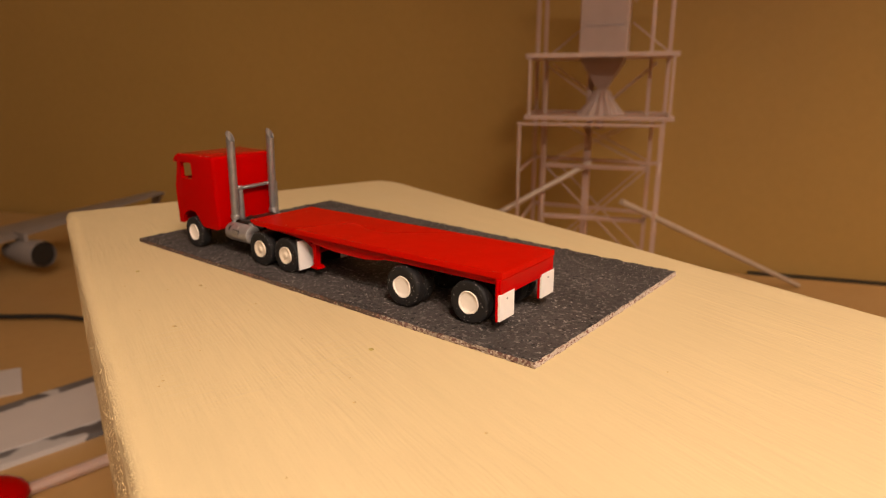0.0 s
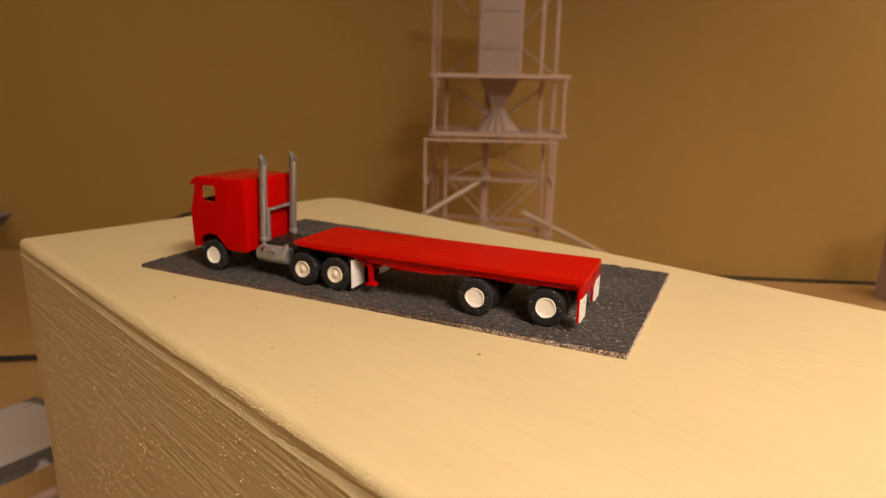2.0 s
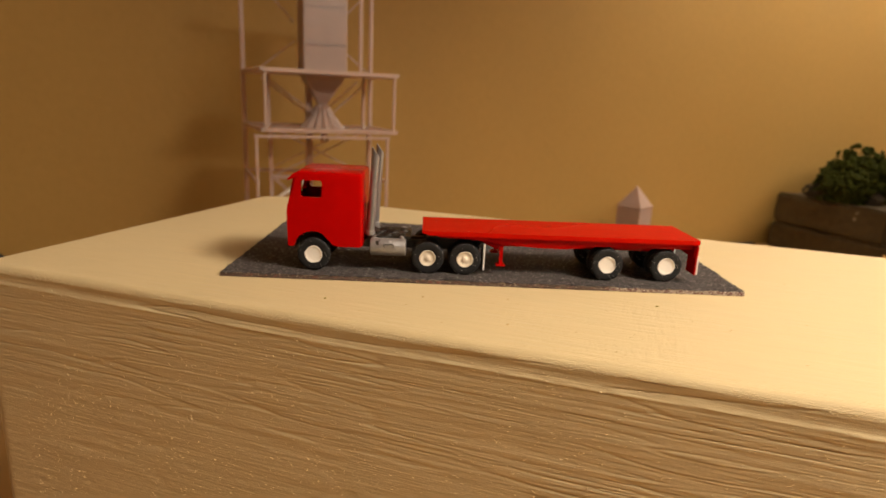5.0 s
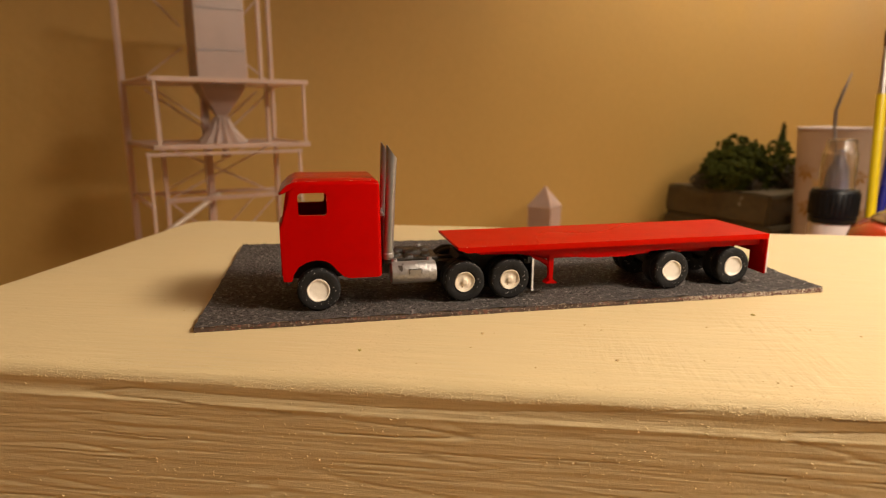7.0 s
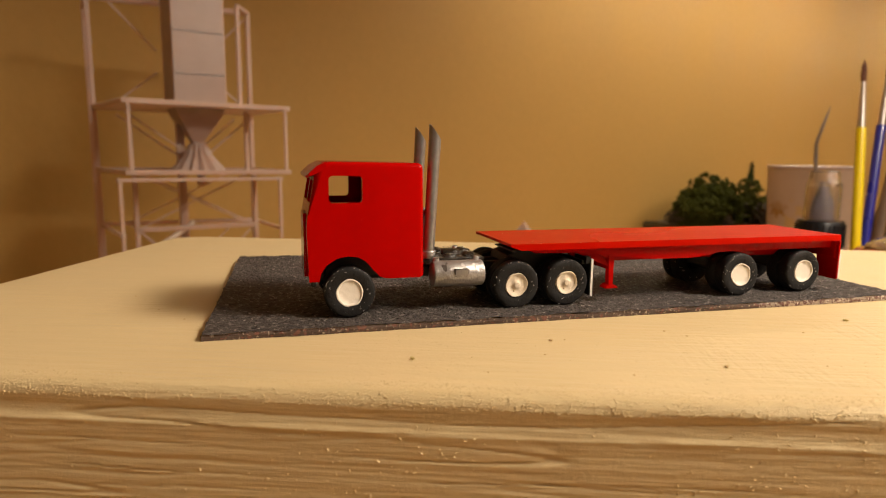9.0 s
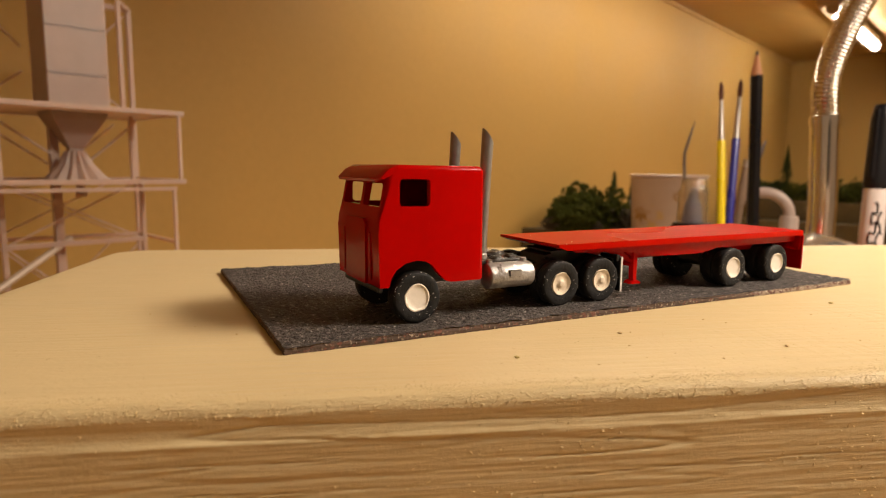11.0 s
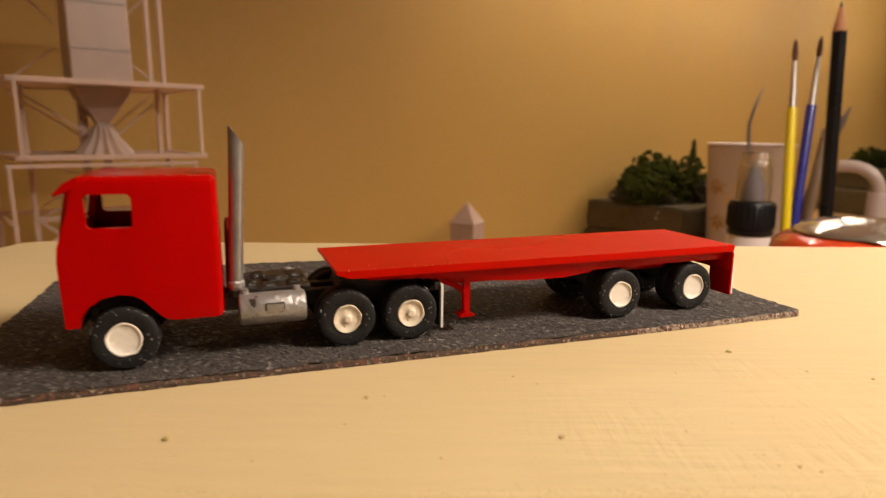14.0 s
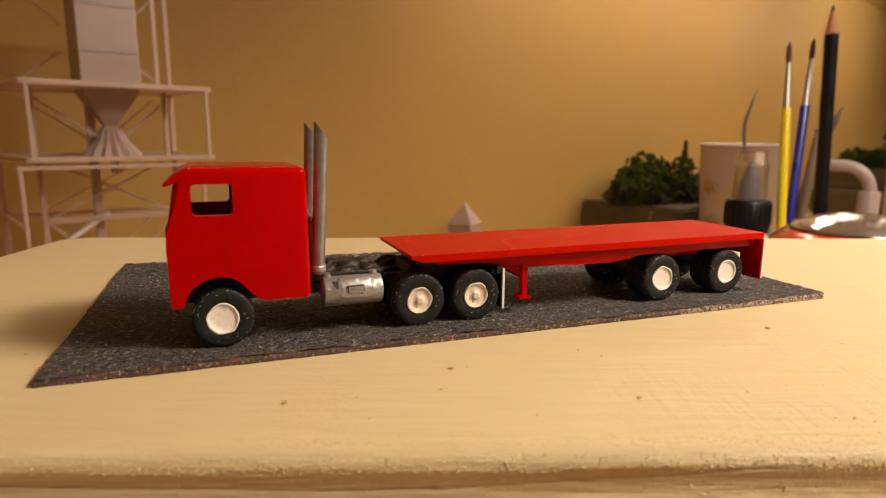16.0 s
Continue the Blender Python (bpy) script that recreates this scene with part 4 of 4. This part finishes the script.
def paint_bottle():
    t = thing("paint_bottle", 33.55, 23.7, DESK_Z, "paint bottle with black collar, clear cap and spotted label", "paint bottle")
    b = DESK_Z
    part("body", lathe([(0, 0), (1.25, 0), (1.35, 0.15), (1.35, -3.9 - b - 0.3), (1.28, -3.8 - b), (0, -3.8 - b)], seg=36), BOTTLE_LABEL, t, smooth=40)
    bm = lathe([(0.0, -3.8 - b), (1.36, -3.8 - b), (1.4, -3.7 - b), (1.4, -3.45 - b), (1.32, -3.4 - b), (1.40, -3.35 - b), (1.40, -1.75 - b), (1.3, -1.6 - b), (0.95, -1.6 - b), (0, -1.6 - b)], seg=36)
    collar = part("collar", bm, BLACK_PLASTIC, t, "black ribbed screw collar", smooth=40)
    for k in range(28):
        a = 2 * math.pi * k / 28
        part("rib", beam((1.4 * math.cos(a), 1.4 * math.sin(a), -3.25 - b), (1.4 * math.cos(a), 1.4 * math.sin(a), -1.85 - b), 0.09), BLACK_PLASTIC, collar, smooth=0)
    part("nozzle", lathe([(0, 0.9 - b), (0.28, 0.85 - b), (0.36, 0.2 - b), (0.5, -0.1 - b), (0.62, -0.4 - b), (0.72, -1.58 - b)], seg=24), NOZZLE, t, "blue-grey pump nozzle")
    part("clear_cap", lathe([(0, 1.6 - b), (0.8, 1.58 - b), (0.86, 1.5 - b), (0.9, 0.9 - b), (1.02, 0.75 - b), (1.05, -1.55 - b), (0.99, -1.55 - b), (0.97, 0.68 - b), (0.84, 0.84 - b), (0.79, 1.48 - b), (0, 1.5 - b)], seg=32), CLEAR, t, "milky clear cap")
    return t


paint_bottle()


def paintbrush(tip, foot, lacquer, label, seat):
    tip, foot = Vector(tip), Vector(foot)
    t = thing("paintbrush", *foot, label, "paintbrush", group="brushes in the jar")
    d = (tip - foot).normalized()
    n_ = (tip - foot).length

    def along(f):
        return d * f

    part("handle", sweep([along(0), along(n_ * 0.3), along(n_ - seat), along(n_ - seat + 0.05)], [0.16, 0.28, 0.30, 0.2], 16), lacquer, t)
    part("ferrule", sweep([along(n_ - seat), along(n_ - seat + 1.2), along(n_ - 1.4)], [0.22, 0.2, 0.14], 14), FERRULE, t)
    part("bristles", sweep([along(n_ - 1.45), along(n_ - 0.9), along(n_ - 0.35), along(n_)], [0.14, 0.18, 0.13, 0.02], 12), BRISTLE, t)
    return t


JAR = (37.6, 22.6)
paintbrush((36.25, 24.14, 8.72), (33.72, 20.44, DESK_Z + 0.5), YELLOW, "yellow handled round paintbrush standing in a jar", 4.45)
paintbrush((38.46, 24.15, 9.06), (33.84, 21.04, DESK_Z + 0.5), BLUE, "dark blue handled paintbrush standing in a jar", 4.65)


def pencil():
    tip, foot = Vector((38.1, 22.75, 10.9)), Vector((38.4, 21.6, DESK_Z + 0.5))
    t = thing("pencil", *foot, "black lacquered pencil with a sharpened point up", "pencil")
    d = (tip - foot).normalized()
    n_ = (tip - foot).length
    part("barrel", sweep([(0, 0, 0), d * (n_ - 1.9), d * (n_ - 1.75)], [0.45, 0.45, 0.43], 6), PENCIL, t, smooth=20)
    part("sharpened_wood", sweep([d * (n_ - 1.85), d * (n_ - 0.35)], [0.42, 0.12], 18), CEDAR, t)
    part("lead", sweep([d * (n_ - 0.36), d * n_], [0.12, 0.03], 12), LEAD, t)
    return t


pencil()
jar = thing("glass_jar", *JAR, DESK_Z, "short clear jar that holds brushes and a pencil", "jar")
part("jar_wall", lathe([(0, 0.0), (2.9, 0.0), (3.0, 0.2), (3.0, 8.2), (2.8, 8.2), (2.8, 0.4), (0, 0.4)], seg=36), CLEAR_BASE, jar)


def hook_tool(tip, bend, foot, r, label):
    foot = Vector(foot)
    t = thing("hook_tool", *foot, label, "hand tool")
    tip, bend = Vector(tip) - foot, Vector(bend) - foot
    mid = bend.lerp(tip, 0.5) + (bend - tip).cross(Vector((0.6, -0.8, 0))).normalized() * 0.18
    part("blade", sweep([Vector((0, 0, 9)), bend * 0.94, bend, mid, tip], [r, r, r * 0.95, r * 0.85, r * 0.12], 10), DARK_STEEL, t, "curved dark steel blade")
    part("grip", sweep([(0, 0, 0), (0, 0, 9.2)], [0.3, 0.34], 12), BLACK_PLASTIC, t)
    return t


hook_tool((35.6, 25.7, 5.9), (35.0, 26.0, 3.4), (35.3, 25.1, DESK_Z), 0.13, "curved dark steel hook tool standing up")
hook_tool((41.2, 23.6, 4.6), (40.8, 24.2, 2.6), (39.4, 25.9, DESK_Z), 0.28, "curved grey steel carving tool standing up")


def spatula():
    """A pale wooden handle with a steel band, leaning in the jar."""
    foot, band = Vector((39.4, 25.5, DESK_Z + 0.3)), Vector((40.3, 24.5, 3.0))
    t = thing("tool_handle", *foot, "pale wooden tool handle with a steel band, standing in a jar", "hand tool")
    d = (band - foot).normalized()
    n_ = (band - foot).length
    part("handle", sweep([(0, 0, 0), d * 4, d * (n_ - 2.5), d * (n_ - 0.2)], [0.22, 0.30, 0.32, 0.24], 16), mat("pale_handle_wood", (0.22, 0.15, 0.10), 0.55, vary=0.15, scale=1.5), t)
    part("band", sweep([d * (n_ - 0.5), d * (n_ + 0.1)], 0.27, 16), FERRULE, t)
    return t


spatula()


def elbow():
    c = Vector((46.8, 26.1, DESK_Z))
    t = thing("pipe_elbow", *c, "white plastic pipe bend standing on the desk", "pipe")
    s = Vector((0.62, -0.78, 0))
    h = 0.85 - DESK_Z
    pts = [s * -1.7 + Vector((0, 0, h - 0.5)), s * -1.2 + Vector((0, 0, h - 0.5))]
    pts += [s * (-0.9 + 2.0 * math.sin(radians(a))) + Vector((0, 0, h - 2.5 + 2.0 * math.cos(radians(a)))) for a in range(0, 91, 10)]
    pts += [s * 1.1 + Vector((0, 0, h - 3.2))]
    part("bend", sweep(pts, 0.46, 18), PVC, t)
    part("socket", sweep([s * 1.1 + Vector((0, 0, h - 2.45)), s * 1.1 + Vector((0, 0, h - 2.6)), s * 1.1], [0.68, 0.74, 0.74], 20), PVC, t)
    return t


elbow()


def gooseneck():
    base = Vector((40.8, 18.5, DESK_Z))
    t = thing("gooseneck_lamp", *base, "chrome gooseneck desk lamp on a black round base", "desk lamp")
    b = DESK_Z
    part("foot", lathe([(0, 0), (4.0, 0), (4.1, 0.3), (3.9, 0.7), (1.2, 1.2), (0, 1.2)], seg=40), BLACK_PLASTIC, t)
    part("pole", sweep([(0, 0, 1), (-0.1, 0.1, 0 - b), (-0.25, 0.35, 5.6 - b)], 0.92, 28), CHROME, t)
    part("collar", sweep([(-0.25, 0.35, 5.4 - b), (-0.25, 0.38, 6.0 - b)], 1.0, 28), CHROME, t)
    # ribbed neck that leans over and away
    pts, radii = [], []
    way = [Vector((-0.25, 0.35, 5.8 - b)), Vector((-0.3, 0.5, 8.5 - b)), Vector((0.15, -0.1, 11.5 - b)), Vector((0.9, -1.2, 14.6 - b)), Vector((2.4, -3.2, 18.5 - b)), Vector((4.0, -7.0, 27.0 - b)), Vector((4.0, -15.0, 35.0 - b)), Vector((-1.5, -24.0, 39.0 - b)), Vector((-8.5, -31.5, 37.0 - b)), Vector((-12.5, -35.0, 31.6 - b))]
    for i in range(len(way) - 1):
        p0, p1, p2, p3 = way[max(i - 1, 0)], way[i], way[i + 1], way[min(i + 2, len(way) - 1)]
        n_ = max(6, int((p2 - p1).length / 0.085))
        for k in range(n_):
            f = k / n_
            pts.append(0.5 * (2 * p1 + (p2 - p0) * f + (2 * p0 - 5 * p1 + 4 * p2 - p3) * f * f + (3 * p1 - p0 - 3 * p2 + p3) * f ** 3))
    radii = [0.86 + 0.035 * math.cos(2 * math.pi * i / 3) for i in range(len(pts))]
    part("ribbed_neck", sweep(pts, radii, 20), mat("worn_chrome", (0.62, 0.58, 0.52), 0.19, 1.0, vary=0.06, scale=1), t, "ribbed chrome gooseneck", smooth=25)
    # Unseen head, placed over the key light; the neck's end is led there.
    unseen_head = way[-1]
    part("unseen_head", lathe([(0.9, 0.0), (3.0, -0.6), (9.6, -4.2), (10.0, -4.8), (9.6, -4.7), (2.8, -0.9), (0, -0.7)], unseen_head, "z", 36), BLACK_PLASTIC, t)
    return t


gooseneck()


def marker(x, y, label, cap, top, split, scribble):
    t = thing("marker_pen", x, y, DESK_Z, label, "marker pen", group="markers on the desk")
    b = DESK_Z
    part("barrel", lathe([(0, 0), (0.5, 0), (0.6, 0.3), (0.66, 1.0), (0.66, split - b), (0.5, split - b + 0.02), (0, split - b + 0.05)], seg=28), MARKER_WHITE, t, smooth=40)
    part("cap", lathe([(0.5, split - b - 0.3), (0.7, split - b - 0.05), (0.7, split - b + 0.4), (0.64, top - b - 0.9), (0.52, top - b - 0.1), (0.45, top - b), (0, top - b)], seg=28), cap, t, smooth=40)
    part("clip", box(-0.8, -0.62, -0.16, 0.16, split - b + 0.6, top - b - 0.3), cap, t, bevel=0.05)
    if scribble:
        bm = bmesh.new()
        for k, (a0, top_) in enumerate(((-150, 1.0), (-126, 1.6))):
            pts = []
            for i in range(34):
                a = radians(a0 + 13 * math.sin(i * 0.62 + 2 * k) + 4 * math.sin(i * 0.23))
                pts.append((0.68 * math.cos(a), 0.68 * math.sin(a), split - b - top_ - 0.12 * i + 0.22 * math.sin(i * 1.24)))
            sweep(pts, 0.05, 6, bm)
        part("ink_mark", bm, BLACK_PLASTIC, t, "black handwriting-like printed strokes")
    return t


marker(38.1, 13.9, "black capped white marker pen standing on the desk", BLACK_PLASTIC, 6.3, 1.3, True)
marker(38.9, 12.2, "all white marker pen standing on the desk", MARKER_WHITE, 1.7, -0.4, False)


def wrapper():
    """A glossy orange tub with a crumpled shiny lid and a frayed fringe."""
    t = thing("wrapped_tub", 30.1, 13.6, DESK_Z, "orange-red glossy tub with a shiny crumpled lid on the desk", "tub")
    h = -2.0 - DESK_Z
    bm = lathe([(0, 0), (3.2, 0), (3.6, 0.5), (3.95, h - 2.2), (4.0, h - 1.2), (3.85, h - 0.6), (3.4, h - 0.2), (2.8, h), (0, h)], seg=56)
    for v in bm.verts:
        v.co += noise.noise_vector(v.co * 0.7) * 0.12
        v.co.z = max(v.co.z, 0)
    part("tub_wall", bm, ORANGE, t, smooth=60)
    bm = lathe([(0, h + 0.85), (0.9, h + 0.8), (1.9, h + 0.58), (2.7, h + 0.3), (3.05, h + 0.12), (3.1, h), (2.9, h - 0.12), (0, h - 0.12)], seg=48)
    for v in bm.verts:
        v.co.z += 0.10 * noise.noise(v.co * 0.9)
    part("lid", bm, LID, t, "crumpled shiny lid", smooth=60)
    bm = bmesh.new()
    rng = random.Random(9)
    for k in range(22):
        x = -3.1 + rng.uniform(-0.9, 0.7)
        y = 3.1 + rng.uniform(-1.0, 0.9)
        z = h - 1.75 + rng.uniform(-0.35, 0.35)
        sweep([(x, y, z - 2.4), (x + rng.uniform(-0.1, 0.1), y, z), (x + rng.uniform(-0.2, 0.2), y + 0.1, z + rng.uniform(0.2, 0.5))], [0.09, 0.075, 0.03], 5, bm)
    part("fringe", bm, mat("orange_fringe", (0.80, 0.40, 0.08), 0.6, vary=0.2, scale=2), t, "orange frayed fringe")
    return t


wrapper()


def shelf_light():
    t = thing("shelf_light", *on_wall(166, 25, 34.0), "white tube light fixed under the shelf", "tube light", turn=19)
    enamel = mat("beige_lamp_enamel", (0.34, 0.25, 0.17), 0.4, vary=0.05, scale=0.5)
    part("housing", box(-26, 26, -1.6, 2.6, 1.2, 3.18), enamel, t, "beige enamelled housing", bevel=0.3)
    part("tube", sweep([(-24, -0.4, 0.6), (24, -0.4, 0.6)], 0.95, 18), mat("glowing_tube", (0.9, 0.9, 0.9), 0.4, emit=((1.0, 0.90, 0.76), 45.0)), t, "glowing white tube")
    for x in (-25, 25):
        part("end_cap", sweep([(x - 0.9, -0.4, 0.6), (x + 0.9, -0.4, 0.6)], 1.1, 18), enamel, t)
    return t


shelf_light()

# ---- desk things on the left ----
AIR_WHITE = mat("airliner_white", (0.24, 0.205, 0.185), 0.35, vary=0.05, scale=1)


def airliner():
    t = thing("model_airliner", -47.0, -1.0, DESK_Z, "white model airliner standing on the desk", "model airliner")
    fus = Vector((0, 0, 3.6))
    part("fuselage", sweep([fus + Vector((-44, 11, 0.8)), fus + Vector((-34, 8.5, 0.4)), fus + Vector((-14, 3.5, 0)), fus + Vector((2, -0.5, 0)), fus + Vector((6, -1.5, -0.2)), fus + Vector((8, -2.0, -0.5))], [0.3, 1.6, 2.1, 2.1, 1.4, 0.15], 24), AIR_WHITE, t)

    def wing(root_le, root_te, tip_le, tip_te, thick):
        bm = bmesh.new()
        rows = []
        for le, te, th in ((root_le, root_te, thick), (tip_le, tip_te, thick * 0.35)):
            le, te = Vector(le), Vector(te)
            ring = []
            for f, s in ((0, 0), (0.12, 0.75), (0.4, 1), (0.75, 0.5), (1, 0.03), (0.75, -0.2), (0.4, -0.45), (0.12, -0.5)):
                ring.append(bm.verts.new(le.lerp(te, f) + Vector((0, 0, s * th))))
            rows.append(ring)
        for k in range(8):
            bm.faces.new((rows[0][k], rows[0][(k + 1) % 8], rows[1][(k + 1) % 8], rows[1][k]))
        bm.faces.new(rows[0][::-1])
        bm.faces.new(rows[1])
        return bm

    part("wing", wing((-2, 1, 2.9), (-12, 2.5, 2.9), (-10.5, 30.5, 4.9), (-13, 30, 4.9), 0.45), AIR_WHITE, t)
    part("winglet", prism([(-10.6, 4.9), (-13.2, 4.9), (-13.6, 3.2), (-12.6, 3.2)], 30.2, 30.45), AIR_WHITE, t)
    part("wing", wing((-2, -1, 2.9), (-12, 1, 2.9), (-22, -26, 4.9), (-24, -26, 4.9), 0.45), AIR_WHITE, t)
    part("tail_fin", prism([(-34, 5.4), (-41, 5.4), (-45, 12), (-42, 12)], 9.0, 9.5), AIR_WHITE, t)
    for y, x in ((14.3, -3.0), (-13, -9)):
        e = Vector((x, y, 2.35))
        eng = part("engine", sweep([e + Vector((-4.6, -1.4, 0)), e + Vector((-2.5, -0.7, 0)), e + Vector((-0.4, -0.1, 0)), e], [0.7, 1.2, 1.3, 1.2], 28, caps=False), AIR_WHITE, t)
        part("intake", sweep([e + Vector((-0.7, -0.2, 0)), e + Vector((-0.15, -0.04, 0))], 1.1, 28), BLACK, eng, "dark engine intake")
        part("pylon", box(x - 4.0, x - 1.4, y - 0.9, y - 0.6, 3.3, 4.3), AIR_WHITE, t)
    for x, y in ((-5.5, 9.6), (-8, -4), (3, -0.8)):
        gear = part("gear_leg", sweep([(x, y, 0.8), (x, y, 3.4)], 0.22, 8), STEEL_DULL, t)
        part("gear_wheel", lathe([(0, -0.9), (0.8, -0.9), (1.0, -0.6), (1.0, 0.6), (0.8, 0.9), (0, 0.9)], (x, y, 0.98), "y", 20), TYRE, gear)
    return t


airliner()
PAPER = mat("white_paper", (0.55, 0.49, 0.45), 0.7, vary=0.04, scale=0.6)
PRINT = mat("dark_magazine_print", (0.13, 0.12, 0.12), 0.4, vary=0.5, scale=0.9, spots=[((0.5, 0.47, 0.45), 0.45, 0.55)])


def sheet(name, pts, z, thick, m, label, category):
    c = sum((Vector((*p, 0)) for p in pts), Vector()) / len(pts)
    ob = shape(name, prism([(p[0] - c.x, p[1] - c.y) for p in pts], 0, thick, "z"), m, smooth=0)
    ob.location = V(c.x, c.y, z)
    return tagged(ob, label, category)


sheet("magazine", [(-20.4, -5.0), (-17.7, 10.0), (-25.2, 10.2), (-26.4, -5.0)], DESK_Z, 0.3, PRINT, "dark printed magazine lying on the desk", "magazine")
sheet("paper_sheet", [(-21.5, -4.4), (-18.9, 9.4), (-24.2, 9.6), (-25.4, -4.4)], DESK_Z + 0.32, 0.06, PAPER, "white paper sheet lying on a magazine", "paper")
sheet("paper_sheet", [(-27.2, 3.4), (-31.0, 4.6), (-34.0, -2.0), (-30.2, -3.4)], DESK_Z + 0.02, 0.06, PAPER, "white paper sheet lying on the desk", "paper")
rod("styrene_strip", (-15.6, 5.2, DESK_Z + 0.3), (-16.6, -1.2, DESK_Z + 0.3), 0.3, STYRENE, "round white styrene strip lying on the desk", "strip")
bm = bmesh.new()
bmesh.ops.create_icosphere(bm, subdivisions=3, radius=1.0)
for v in bm.verts:
    v.co = Vector((v.co.x * 2.0, v.co.y * 3.0, max(v.co.z, -0.6) * 1.0 + 0.6))
red_toy = shape("red_toy_shell", bm, RED, smooth=60)
red_toy.location = V(-16.4, -2.9, DESK_Z + 0.0)
tagged(red_toy, "rounded red painted toy shell on the desk", "toy part")
CABLE = mat("black_cable", (0.015, 0.014, 0.013), 0.5, vary=0.1)
for name_label, pts in (("black cable lying across the desk", [(-52, 1.5, 0.35), (-43, 5.8, 0.35), (-38, 9.4, 0.35), (-33.5, 11.6, 0.35), (-26, 17, 0.35), (-20, 24, 0.35)]), ("black cable arching up before the wall", [(-50, 33.5, 0.35), (-46, 36.0, 2.6), (-41.0, 37.8, 5.0), (-37.2, 39.0, 4.6), (-34, 40.0, 2.6), (-30, 41, 0.35)])):
    fine = []
    for i in range(len(pts) - 1):
        p0, p1, p2, p3 = (Vector(pts[min(max(i + k, 0), len(pts) - 1)]) for k in (-1, 0, 1, 2))
        for k in range(8):
            f = k / 8
            fine.append(0.5 * (2 * p1 + (p2 - p0) * f + (2 * p0 - 5 * p1 + 4 * p2 - p3) * f * f + (3 * p1 - p0 - 3 * p2 + p3) * f ** 3))
    o = fine[0].copy()
    o.z = 0
    cable = shape("cable", sweep([p - o for p in fine], 0.19, 10), CABLE)
    cable.location = V(o.x, o.y, DESK_Z)
    tagged(cable, name_label, "cable")

# ---- crumbs on the block ----
CRUMB = mat("brown_crumb", (0.44, 0.34, 0.11), 0.9, vary=0.4, scale=12)
CRUMB_PALE = mat("pale_brown_crumb", (0.54, 0.38, 0.18), 0.9, vary=0.4, scale=12)
random.seed(21)
for x, y, s in ((6.83, -1.42, 0.075), (0.5, -1.58, 0.065), (3.78, -2.65, 0.06), (2.32, -1.31, 0.06), (3.96, -1.28, 0.04), (5.35, -3.69, 0.036), (5.2, -3.62, 0.026), (5.45, -3.8, 0.028), (2.5, -1.32, 0.03), (2.65, -2.63, 0.03), (5.74, -1.76, 0.03), (4.11, -1.54, 0.03), (1.18, -2.18, 0.03), (-2.17, 0.77, 0.035), (2.01, -1.79, 0.03), (7.7, -2.6, 0.04), (9.3, -2.2, 0.035), (-2.6, 1.4, 0.03), (-3.1, 2.4, 0.03), (7.2, -2.2, 0.03), (4.9, -2.9, 0.025), (10.4, 0.4, 0.03), (8.2, -4.0, 0.03)):
    bm = bmesh.new()
    bmesh.ops.create_icosphere(bm, subdivisions=1, radius=s * 0.55)
    for v in bm.verts:
        v.co = v.co * random.uniform(0.6, 1.25)
        v.co.z = max(v.co.z * 0.45, -s * 0.25)
    ob = shape("crumb", bm, CRUMB if (x, y) in ((6.83, -1.42), (0.5, -1.58)) else CRUMB_PALE, smooth=0)
    ob.location = V(x, y, s * 0.2)
    tagged(ob, "tiny brown crumb on the cream block", "crumb", group="crumbs on the block")
